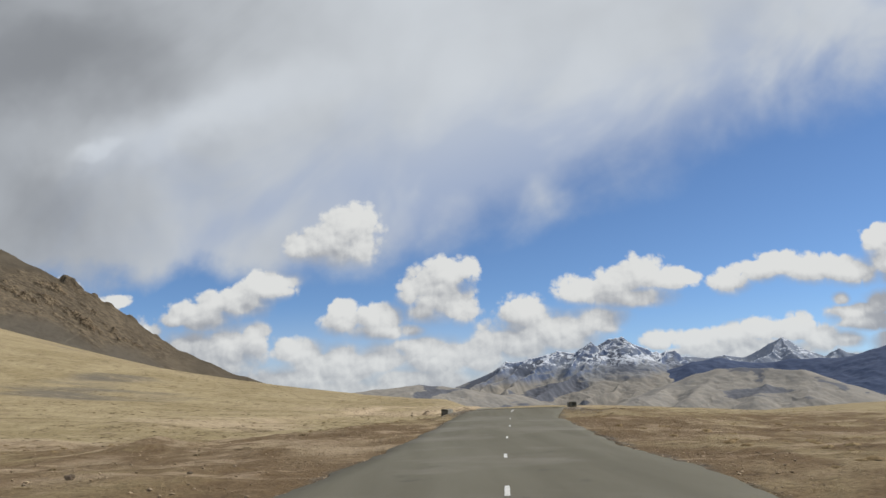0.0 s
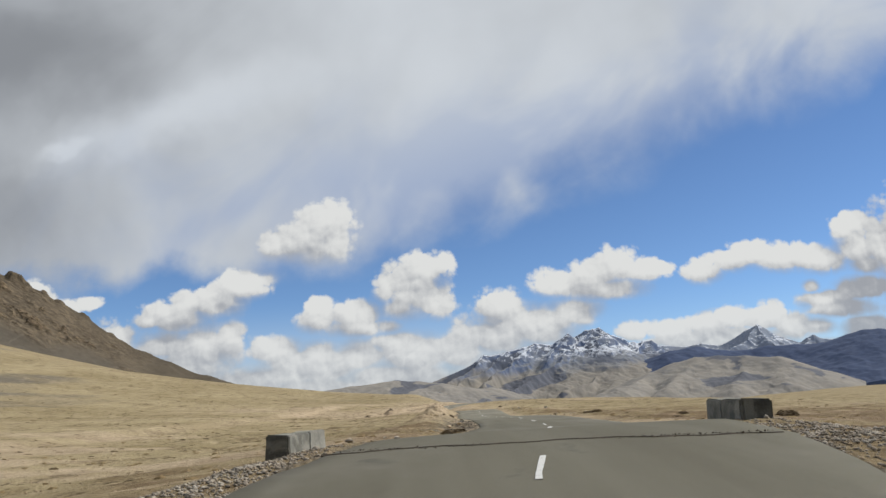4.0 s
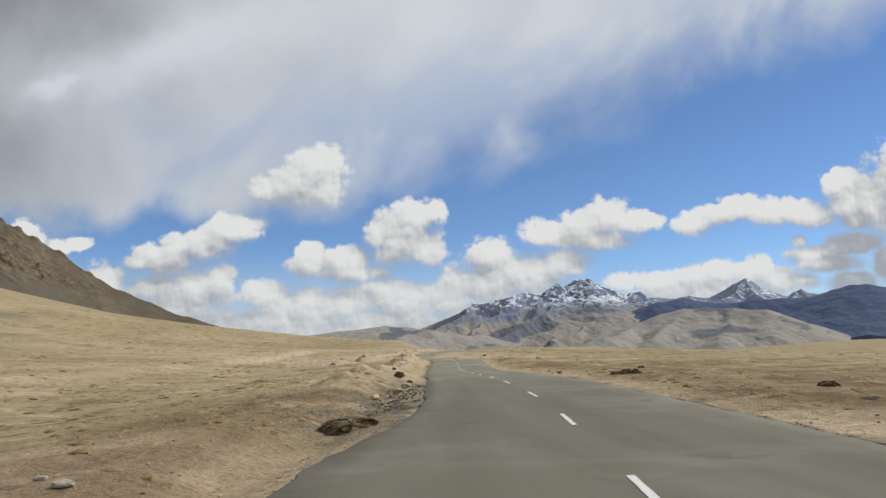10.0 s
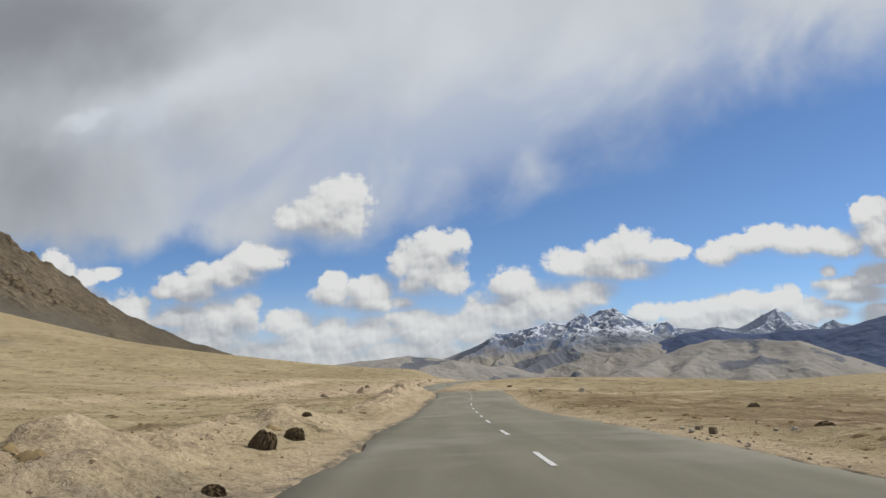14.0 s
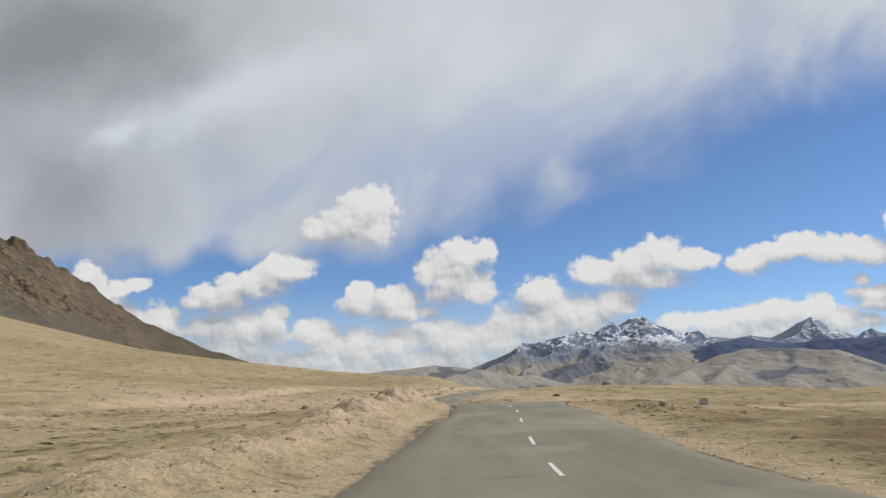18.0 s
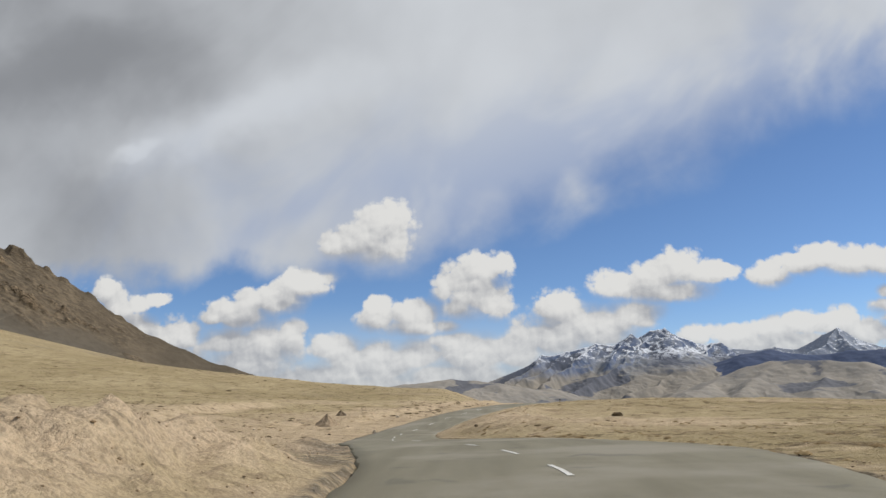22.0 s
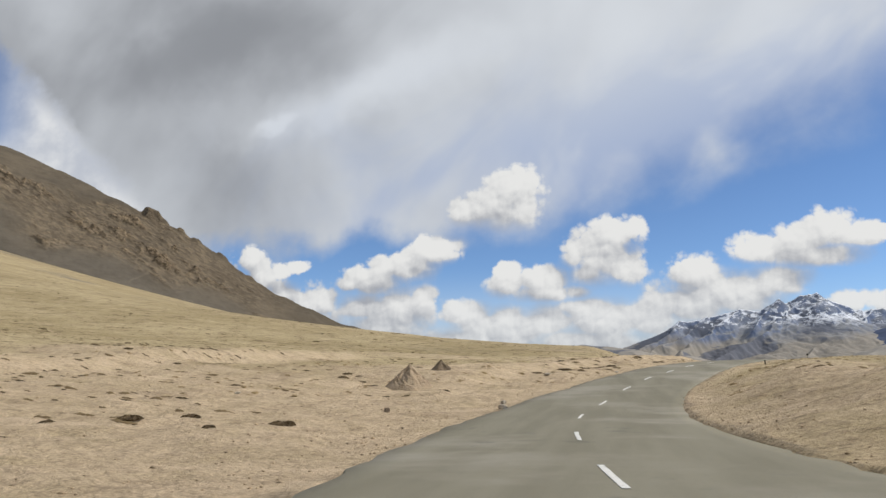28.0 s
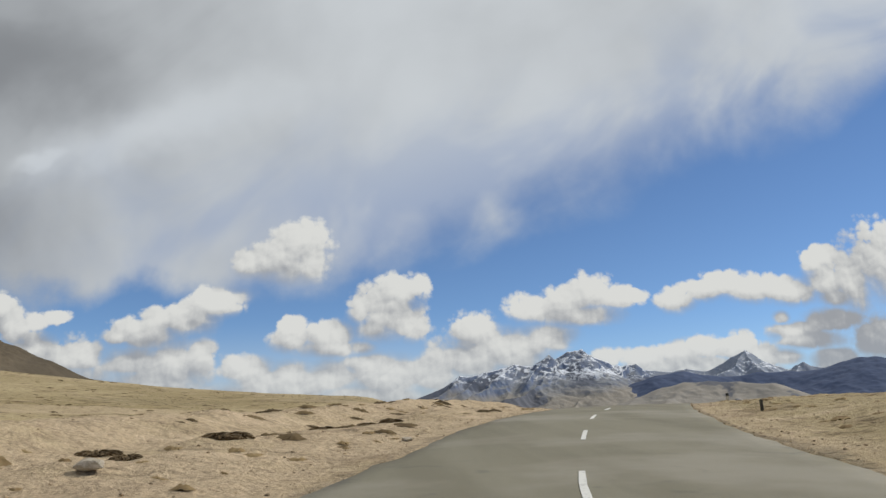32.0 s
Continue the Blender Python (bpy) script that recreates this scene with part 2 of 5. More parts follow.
# cumulus with light from the right and above: crisp billowing tops, soft bases
here = cumulus(uv)
puff = w.math("MULTIPLY", billows(uv), w.ramp(v, 0.03, 0.13, 0.45, 1.0))
lit = w.math("SUBTRACT", here, cumulus(w.vec("ADD", uv, (0.012, 0.027, 0))))
top = w.ramp(lit, -0.45, 0.35)
firm = w.math("MULTIPLY_ADD", top, -0.66, 1.00)
swell = w.math("MULTIPLY_ADD", puff, w.math("MULTIPLY_ADD", top, 0.75, 0.45), here)
swell = w.math("MULTIPLY_ADD", w.math("SUBTRACT", w.noise(uv, 60, 4, 0.55), 0.5), 0.22, swell)
mask = w.ramp(w.math("DIVIDE", w.math("MULTIPLY_ADD", firm, 0.22, swell), firm), 0.0, 1.0)
relief = w.math("SUBTRACT", billows(uv), billows(w.vec("ADD", uv, (0.004, 0.006, 0))))
shade = w.math("MULTIPLY_ADD", relief, 1.1, w.math("MULTIPLY", lit, w.ramp(v, 0.03, 0.12, 0.45, 0.95)))
shade = w.math("MULTIPLY_ADD", w.math("SUBTRACT", w.noise(uv, 12, 3, 0.5), 0.5), 0.9, shade)
shade = w.math("ADD", shade, w.math("MULTIPLY", w.math("MULTIPLY", w.ramp(u, 0.50, 0.62), w.ramp(v, 0.10, 0.18, 1.0, 0.0)), -0.75))
shade = w.math("ADD", shade, w.ramp(u, -0.50, -0.12, -0.32, 0.0))
shade = w.ramp(shade, -0.75, 0.80)
body = w.mix(shade, (0.385, 0.40, 0.435), (0.81, 0.808, 0.79))
hazy = w.ramp(v, 0.015, 0.13, 0.90, 1.0)
color = w.mix(w.math("MULTIPLY", mask, hazy), color, body)
bg = w.add("ShaderNodeBackground", {"Color": color, "Strength": 1.0})
w.tree.links.new(bg.outputs[0], w.add("ShaderNodeOutputWorld").inputs["Surface"])

sun = new("sun", bpy.data.lights.new("sun", "SUN"))
sun.data.energy, sun.data.angle, sun.data.color = 3.2, radians(1.5), (1.0, 0.95, 0.88)
sd = Vector((math.sin(SUN_AZ) * math.cos(SUN_EL), math.cos(SUN_AZ) * math.cos(SUN_EL), math.sin(SUN_EL)))
sun.matrix_world = look(sd * 100, (0, 0, 0))

# ---- the plan ----
HALF = 3.55
# road centre: y, x, z
ROAD = np.array([(-60, -6.0, 0.55), (0, -0.1, 0.7), (12, 0.91, 0.8), (24, 1.85, 0.84), (36, 2.85, 1.02), (46, 3.65, 1.27), (52, 4.22, 1.40), (58, 5.38, 1.88), (63, 6.3, 1.97),
                 (68, 7.24, 1.72), (75, 8.56, 1.39), (84, 9.75, 1.22), (95, 10.85, 1.16), (110, 11.4, 1.16), (130, 11.72, 0.9), (145, 12.15, 0.63), (157, 12.45, 0.58), (170, 13.05, 0.84)])
ROAD = np.concatenate([ROAD, np.array([(180, 13.6, 0.98), (190, 13.6, 1.12), (200, 12.6, 1.1), (208, 11.1, 0.95), (216, 9.3, 0.75), (224, 7.7, 0.42), (232, 6.45, 0.16), (240, 5.45, -0.04), (250, 4.75, -0.14),
                 (260, 5.05, -0.07), (270, 6.25, 0.32), (278, 8.0, 0.8), (287, 10.3, 1.3), (295, 12.7, 1.75), (305, 16.3, 2.15), (315, 20.2, 2.4), (326, 24.8, 2.35), (345, 33.5, 1.4), (380, 50, -1.5), (430, 75, -6)])])


def cubic(table, y):
    """Smooth interpolation through the table's rows (first column: y)."""
    k = np.clip(np.searchsorted(table[:, 0], y) - 1, 0, len(table) - 2)
    slope = np.gradient(table[:, 1:], table[:, 0], axis=0)
    a, b = table[k], table[k + 1]
    h = b[..., 0] - a[..., 0]
    t = np.clip((y - a[..., 0]) / h, 0, 1)
    t, h = t[..., None], h[..., None]
    return ((2 * t**3 - 3 * t**2 + 1) * a[..., 1:] + (t**3 - 2 * t**2 + t) * h * slope[k] + (3 * t**2 - 2 * t**3) * b[..., 1:] + (t**3 - t**2) * h * slope[k + 1])


def road(y):
    c = cubic(ROAD, np.clip(y, -60, 430))
    x = c[..., 0] + np.where(y > 430, (y - 430) * 0.3, 0)
    return x, c[..., 1]


def hashed(ix, iy, seed):
    n = (ix * 374761393 + iy * 668265263 + seed * 974634533) & 0x7FFFFFFF
    n = ((n ^ (n >> 13)) * 1274126177) & 0x7FFFFFFF
    return ((n ^ (n >> 16)) & 0xFFFF) / 65535.0


def vnoise(x, y, seed=0):
    ix, iy = np.floor(x).astype(np.int64), np.floor(y).astype(np.int64)
    fx, fy = x - ix, y - iy
    fx, fy = fx**3 * (fx * (fx * 6 - 15) + 10), fy**3 * (fy * (fy * 6 - 15) + 10)
    a, b = hashed(ix, iy, seed), hashed(ix + 1, iy, seed)
    c, d = hashed(ix, iy + 1, seed), hashed(ix + 1, iy + 1, seed)
    return (a + (b - a) * fx) * (1 - fy) + (c + (d - c) * fx) * fy


def fbm(x, y, octaves=4, seed=0, gain=0.5):
    total, amp, norm = 0.0, 1.0, 0.0
    for i in range(octaves):
        total = total + amp * (vnoise(x, y, seed + i * 17) - 0.5)
        norm += amp
        x, y, amp = x * 2.03 + 11.3, y * 2.03 - 7.1, amp * gain
    return total / norm * 2


def ridged(x, y, octaves=5, seed=0, gain=0.5):
    total, amp, norm = 0.0, 1.0, 0.0
    for i in range(octaves):
        total = total + amp * (1 - np.abs(2 * vnoise(x, y, seed + i * 31) - 1) * 1.6)
        norm += amp
        x, y, amp = x * 2.1 + 3.7, y * 2.1 + 9.2, amp * gain
    return total / norm


def step(v, lo, hi):
    t = np.clip((v - lo) / (hi - lo), 0, 1)
    return t * t * (3 - 2 * t)


def spine_field(x, y, spine, fall):
    """Height of a ridge: the height of the crest's nearest point less the fall with the distance from it; and that distance."""
    parts, away = [], np.full(np.shape(x), 1e9)
    for (x0, y0, z0), (x1, y1, z1) in zip(spine[:-1], spine[1:]):
        dx, dy = x1 - x0, y1 - y0
        t = np.clip(((x - x0) * dx + (y - y0) * dy) / (dx * dx + dy * dy), 0, 1)
        d = np.hypot(x - x0 - t * dx, y - y0 - t * dy)
        parts.append((d, z0 + t * (z1 - z0)))
        away = np.minimum(away, d)
    total, crest = 0.0, 0.0
    for d, z in parts:
        share = np.exp(-(d - away) / 6.0)
        total, crest = total + share, crest + share * z
    return crest / total - fall * away, away


def half_width(y):
    """Half width of the asphalt, a little more past the culvert."""
    return HALF + 0.42 * np.exp(-(((y - 80) / 13.0) ** 2))


def flare(y):
    """Extra asphalt on the right-hand side of the second bend."""
    return 2.0 * step(y, 186, 199) * (1 - step(y, 217, 236))


def apron(x, y):
    """The plain and the grassy slope that rises to the left of the road, without small bumps."""
    xc, zc = road(np.minimum(y, 330))
    n = x - xc
    left = np.minimum(np.maximum(-8 + 0.02 * (y - 150) - x, 0), 800)
    back = 1 - 0.97 * step(y, 700, 1500)
    rise = 0.037 * left**1.3 * back * (0.40 + 0.60 * step(y, 80, 640))
    terrace = (0.55 + 0.35 * step(y, 200, 240)) * step(left + 2 * fbm(y / 17, y * 0, 3, 77), 19, 22.5) * step(y, 60, 110) * (1 - step(y, 300, 340))
    plain = -2.0 - 60 * step(y, 200, 2500) - 2.5 * step(n, 30, 300) + 42 * step(n, 500, 1700) * step(y, 600, 2600)
    hold = 1 - step(y, 330, 470)
    brim = zc - 0.95 * step(n, 5, 24) * (1 - step(y, 205, 240))
    right = brim * hold + (plain - brim * hold) * step(n, 16, 130) * hold + plain * (1 - hold)
    knoll = 8.3 * np.exp(-(((y - 445) / 90.0) ** 2)) * step(-n, 0, 30)
    low = 0.30 + 0.35 * step(y, 120, 200)
    lo = zc * hold + (low - zc * hold) * step(-n, 5, 26)
    lo = lo * (1 - step(y, 330, 520)) + knoll - 6 * step(y, 520, 950)
    lo = lo + 0.75 * step(-n, 9, 12) * step(y, 270, 280) * (1 - step(y, 320, 400))
    mixed = step(n, -6, 6)
    return right * mixed + lo * (1 - mixed) + rise + terrace * (1 - mixed)


def berm(x, y, y0, y1, soft0, soft1, n0, wide, seed):
    n = x - road(y)[0]
    run = step(y, y0, y0 + soft0) * (1 - step(y, y1 - soft1, y1))
    return run * np.exp(-np.abs((n - n0 - 0.8 * fbm(y / 7, y * 0, 2, seed)) / wide) ** 2.2)


def cone(x, y, x0, y0, r, h, seed):
    x, y = np.broadcast_arrays(x, y)
    z, d = np.zeros(x.shape), np.hypot(x - x0, y - y0) / r
    near = d < 1.6
    d = d[near] * (1 + 0.35 * fbm(x[near] / 0.9, y[near] / 0.9, 3, seed))
    z[near] = h * np.clip(1 - d, 0, 1) ** 0.9
    return z


def rough_bank(x, y):
    """The ploughed-up earth along the left edge of the road."""
    lump = 0.9 + 0.75 * fbm(x / 1.7, y / 2.3, 5, 21, 0.62) + 0.55 * ridged(x / 1.1, y / 1.1, 4, 22, 0.6)
    z = (0.36 + 0.10 * step(y, 100, 130)) * berm(x, y, 98, 140, 14, 10, -7.2, 2.0, 5) * lump
    z = z + (0.44 + 0.38 * step(y, 150, 185)) * berm(x, y, 132, 203, 22, 9, -6.9, 2.0, 6) * lump
    clods = step(y, 88, 96) * (1 - step(y, 204, 214)) * step(-(x - road(y)[0]), 4.0, 5.2) * (1 - step(-(x - road(y)[0]), 10, 17))
    return z + clods * 0.16 * np.maximum(ridged(x / 0.8, y / 0.95, 3, 26, 0.6) - 0.35, 0)


def hump(x, y):
    """The sandy rise on the inside of the second bend."""
    return 1.20 * berm(x, y, 218, 300, 18, 40, 9.3, 3.5, 8) * (1 + 0.35 * fbm(x / 3, y / 3, 4, 33)) + 0.5 * berm(x, y, 214, 320, 20, 60, 17, 7, 9)


def ground_height(x, y):
    xc, zc = road(y)
    n = x - xc
    z = apron(x, y)
    wide = half_width(y)
    off = np.where(n > 0, np.maximum(n - flare(y), 0), -n)
    near = step(off, wide + 0.2, wide + 6)
    near = np.where(y > 340, 1.0 - (1 - near) * (1 - step(y, 340, 430)), near)
    z = zc + (z - zc) * near
    loose = step(off, wide, wide + 2.5)
    z = z + near * 0.30 * fbm(x / 11, y / 11, 4, 3) + loose * (0.15 * fbm(x / 1.9, y / 1.9, 5, 9, 0.62) + 0.16 * np.maximum(fbm(x / 2.6, y / 2.6, 3, 14), 0) ** 1.5)
    z = z + loose * 0.11 * fbm(x / 1.1, y / 1.4, 4, 19, 0.6) * step(y, 195, 215) * (n < 0)
    verge = step(off, wide - 0.1, wide + 0.25) * (1 - step(off, wide + 1.0, wide + 4.5))
    z = z - (0.075 + 0.05 * fbm(x / 0.7, y / 0.9, 3, 24)) * verge - 0.30 * (1 - step(off, wide - 0.20, wide + 0.12))
    # the embankment at the culvert falls away on both sides
    z = z - 0.62 * np.exp(-(((y - 64) / 10.0) ** 2)) * step(off, wide + 0.8, wide + 2.6) * (0.55 + 0.45 * (n < 0))
    # hollow beside the left edge
    z = z - 0.35 * np.exp(-((n + 5.4) / 0.9) ** 2) * step(y, 70, 84) * (1 - step(y, 104, 116))
    z = z + rough_bank(x, y) + hump(x, y)
    for x0, y0, r, h, k in ((5.9, 126, 2.0, 0.5, 41), (5.9, 189.8, 2.4, 0.85, 42), (5.6, 171, 1.8, 0.35, 43), (5.4, 181, 1.6, 0.3, 53), (4.6, 113.5, 1.3, 0.5, 44), (3.6, 111, 1.5, 0.4, 45), (6.1, 207.5, 1.6, 0.45, 46), (-13.5, 236.5, 2.0, 0.4, 47),
                           (20.5, 236, 2.0, 0.5, 48), (24, 246, 2.4, 0.6, 49), (19.2, 173.4, 1.6, 0.42, 50), (-12.5, 34, 2.5, 0.5, 51), (12.5, 40, 2.2, 0.3, 52)):
        z = z + cone(x, y, x0, y0, r, h, k)
    return z


def grid_mesh(name, X, Y, Z):
    rows, cols = X.shape
    me = bpy.data.meshes.new(name)
    me.vertices.add(rows * cols)
    me.vertices.foreach_set("co", np.stack([X, Y, Z], -1).astype(np.float32).ravel())
    i = (np.arange(rows - 1)[:, None] * cols + np.arange(cols - 1)[None, :]).ravel()
    quads = np.stack([i, i + 1, i + cols + 1, i + cols], -1).astype(np.int32)
    me.loops.add(quads.size)
    me.loops.foreach_set("vertex_index", quads.ravel())
    me.polygons.add(len(quads))
    me.polygons.foreach_set("loop_start", np.arange(0, quads.size, 4, dtype=np.int32))
    me.polygons.foreach_set("use_smooth", np.ones(len(quads), bool))
    me.update(calc_edges=True)
    me.validate()
    return me


def spread(fine, dense, far, grow):
    """Steps of one size out to dense, then growing out to far."""
    out = list(np.arange(0, dense, fine))
    d = fine
    while out[-1] < far:
        d *= grow
        out.append(out[-1] + d)
    return np.array(out)


def lines(lo, hi, fine, near, far, grow):
    up, down = spread(fine, hi, far, grow), spread(fine, -lo, near, grow)
    return np.concatenate([-down[:0:-1], up])


# ---- materials ----
def earth(name, tan, sand, dark, speck):
    m, g = material(name)
    p = g.position()
    sandy = g.add("ShaderNodeAttribute", attribute_name="sand").outputs["Fac"]
    far = g.add("ShaderNodeAttribute", attribute_name="slope").outputs["Fac"]
    big = g.noise(p, 0.022, 5, 0.6, 0.5)
    flat = g.add("ShaderNodeMapping", {"Vector": p, "Scale": (1.0, 0.55, 1.0)}).outputs[0]
    mid = g.noise(flat, 0.30, 6, 0.62, 0.4)
    fine = g.noise(p, 2.2, 6, 0.65)
    grit = g.noise(p, 13, 5, 0.75)
    col = g.mix(g.ramp(big, 0.36, 0.62), tan[0], tan[1])
    col = g.mix(g.math("MULTIPLY", g.ramp(mid, 0.50, 0.68), g.math("MULTIPLY_ADD", far, -0.45, 0.95)), col, dark)
    col = g.mix(g.ramp(g.math("ADD", fine, g.math("MULTIPLY", mid, 0.4)), 0.74, 0.83, 0.0, 0.7), col, speck)
    col = g.mix(g.math("MULTIPLY", sandy, g.ramp(g.noise(p, 0.5, 5), 0.25, 0.6, 0.55, 1.0)), col, g.mix(fine, sand[0], sand[1]))
    # sparse tussocks on the far slope
    tuft = g.ramp(g.noise(p, 0.55, 3, 0.6), 0.60, 0.68)
    col = g.mix(g.math("MULTIPLY", g.math("MULTIPLY", tuft, far), 0.35), col, speck)
    patch = g.ramp(g.noise(p, 0.010, 3, 0.5), 0.56, 0.66)
    col = g.mix(g.math("MULTIPLY", patch, g.math("MULTIPLY", far, 0.8)), col, (0.175, 0.155, 0.125))
    brown = g.add("ShaderNodeAttribute", attribute_name="brown").outputs["Fac"]
    col = g.mix(g.math("MULTIPLY", brown, g.ramp(mid, 0.36, 0.58, 0.35, 1.0)), col, g.mix(fine, (0.165, 0.108, 0.058), (0.27, 0.185, 0.10)))
    # dark gravel and debris, plus the shade painted along the asphalt edge
    dirt_shade = g.add("ShaderNodeAttribute", attribute_name="dirt_shade").outputs["Fac"]
    col = g.mix(g.math("MULTIPLY", dirt_shade, g.ramp(g.noise(p, 1.6, 5, 0.65), 0.38, 0.55, 0.25, 0.95)), col, g.mix(g.ramp(g.noise(p, 6.0, 5, 0.75), 0.40, 0.64), (0.070, 0.058, 0.044), (0.27, 0.235, 0.185)))
    col = g.mix(g.ramp(grit, 0.44, 0.64, 0.0, 0.52), col, g.vec("SCALE", col, 0.45))
    crumb = g.noise(p, 4.6, 5, 0.72, 0.3)
    close = g.math("MULTIPLY_ADD", far, -0.25, 0.32)
    loose = g.math("MAXIMUM", g.math("MULTIPLY", sandy, 0.55), close)
    col = g.mix(g.math("MULTIPLY", g.ramp(crumb, 0.50, 0.60), loose), col, g.vec("SCALE", col, 0.52))
    col = g.mix(g.math("MULTIPLY", g.ramp(crumb, 0.46, 0.36), g.math("MULTIPLY", loose, 0.45)), col, g.vec("SCALE", col, 1.28))
    lie = g.add("ShaderNodeMapping", {"Vector": p, "Scale": (0.6, 1.4, 1.0)}).outputs[0]
    fleck = g.math("MULTIPLY", g.ramp(g.noise(lie, 1.15, 3, 0.7), 0.60, 0.67), g.ramp(g.noise(p, 0.06, 3, 0.5), 0.40, 0.58, 0.15, 0.8))
    fleck = g.math("MULTIPLY", fleck, g.math("MULTIPLY_ADD", far, -0.55, 0.8))
    col = g.mix(fleck, col, g.vec("SCALE", col, 0.45))
    wash = g.math("MULTIPLY", g.ramp(g.noise(lie, 0.42, 5, 0.6, 0.6), 0.54, 0.68), 0.38)
    col = g.mix(wash, col, g.vec("SCALE", sand[0], 1.05))
    high = g.math("ADD", g.math("MULTIPLY", fine, 0.6), g.math("MULTIPLY", grit, 0.16))
    high = g.math("MULTIPLY_ADD", crumb, g.math("MULTIPLY_ADD", loose, 0.5, 0.15), high)
    g.surface(col, 0.97, g.bump(high, 0.22, 1.0), 0.1)
    return m


m_ground = earth("dry_earth", ((0.368, 0.288, 0.152), (0.476, 0.378, 0.214)), ((0.668, 0.515, 0.345), (0.545, 0.412, 0.265)), (0.235, 0.168, 0.090), (0.105, 0.074, 0.040))

m_road, g = material("asphalt")
p = g.position()
streak = g.add("ShaderNodeMapping", {"Vector": p, "Scale": (1.0, 0.08, 1.0), "Rotation": (0, 0, radians(6))}).outputs[0]
col = g.mix(g.ramp(g.noise(streak, 0.9, 4, 0.55), 0.3, 0.7), (0.216, 0.196, 0.140), (0.268, 0.246, 0.180))
col = g.mix(g.ramp(g.noise(p, 0.16, 5, 0.6), 0.48, 0.66), col, (0.320, 0.292, 0.228))
col = g.mix(g.ramp(g.noise(p, 0.7, 6, 0.65, 0.6), 0.60, 0.70, 0, 0.4), col, (0.120, 0.114, 0.100))
stretch_tone = g.ramp(g.math("MULTIPLY_ADD", g.noise(p, 0.05, 3, 0.5), 60.0, g.add("ShaderNodeSeparateXYZ", {"Vector": p}).outputs[1]), 110, 185, 0.74, 1.0)
col = g.vec("SCALE", col, stretch_tone)   # darker tone before the bank
grit = g.noise(p, 90, 3, 0.7)
col = g.mix(g.ramp(grit, 0.35, 0.75, 0, 0.5), col, g.vec("SCALE", col, 0.6))
g.surface(col, 0.88, g.bump(grit, 0.006, 0.7), 0.12)

m_line, g = material("road_paint")
p = g.position()
g.surface(g.mix(g.ramp(g.noise(p, 14, 5, 0.7), 0.52, 0.72), (0.72, 0.70, 0.64), (0.24, 0.22, 0.19)), 0.75, g.bump(g.noise(p, 80, 2), 0.003), 0.3)


def rock_face(name, scree, rock, light, snow=None, foot=None, cloud_shade=None, scale=1.0, rugged=6.0):
    """Scree on the gentle parts, bare rock on the steep ones; snow (from, to) on ledges at height, tan earth below
    foot, cloud shadows painted in as blots.
    """
    m, g = material(name)
    p = g.position()
    up = g.add("ShaderNodeSeparateXYZ", {"Vector": g.add("ShaderNodeNewGeometry").outputs["Normal"]}).outputs[2]
    z = g.add("ShaderNodeSeparateXYZ", {"Vector": p}).outputs[2]
    big = g.noise(p, 0.006 * scale, 6, 0.6, 0.8)
    fine = g.noise(p, 0.03 * scale, 6, 0.62)
    streak = g.noise(g.add("ShaderNodeMapping", {"Vector": p, "Scale": (1.0, 1.0, 0.22)}).outputs[0], 0.016 * scale, 5, 0.55, 1.0)
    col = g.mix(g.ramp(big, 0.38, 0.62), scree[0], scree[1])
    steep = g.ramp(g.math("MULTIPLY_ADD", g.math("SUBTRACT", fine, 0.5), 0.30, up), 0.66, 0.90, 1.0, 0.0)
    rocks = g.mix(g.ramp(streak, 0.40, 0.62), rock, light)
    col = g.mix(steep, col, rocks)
    if foot:
        line = g.math("MULTIPLY_ADD", g.math("SUBTRACT", big, 0.5), 190.0, z)
        earth_ = g.mix(g.ramp(fine, 0.35, 0.65), foot[1], foot[2])
        col = g.mix(g.ramp(line, foot[0] - 45, foot[0] + 45, 1.0, 0.0), col, earth_)
    # cloud shadows painted into the colour as dark noise blots
    if cloud_shade:
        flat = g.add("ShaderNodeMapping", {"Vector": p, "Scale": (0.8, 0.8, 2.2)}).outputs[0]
        col = g.mix(g.ramp(g.noise(flat, cloud_shade[0], 4, 0.5, 0.9), cloud_shade[1], cloud_shade[1] + 0.035, 0, 0.85), col, cloud_shade[2])
    col = g.mix(g.ramp(fine, 0.38, 0.7, 0.0, 0.35), col, g.vec("SCALE", col, 0.62))
    if snow:
        drift = g.add("ShaderNodeMapping", {"Vector": p, "Scale": (1.0, 0.6, 1.6), "Rotation": (0, radians(35), 0)}).outputs[0]
        rag = g.noise(drift, 0.030, 8, 0.70, 1.0)
        lie = g.math("MULTIPLY_ADD", g.math("SUBTRACT", rag, 0.5), 1.5, up)
        lie = g.math("MULTIPLY", g.ramp(lie, snow[2], snow[2] + 0.10), g.ramp(g.math("MULTIPLY_ADD", g.math("SUBTRACT", rag, 0.5), 160.0, z), snow[0], snow[1]))
        col = g.mix(g.math("MULTIPLY", lie, 0.92), col, (0.74, 0.76, 0.80))
    high = g.math("ADD", g.math("MULTIPLY", streak, 0.8), g.math("MULTIPLY", fine, 0.6))
    g.surface(col, 0.95, g.bump(high, rugged, 0.9), 0.1)
    return m


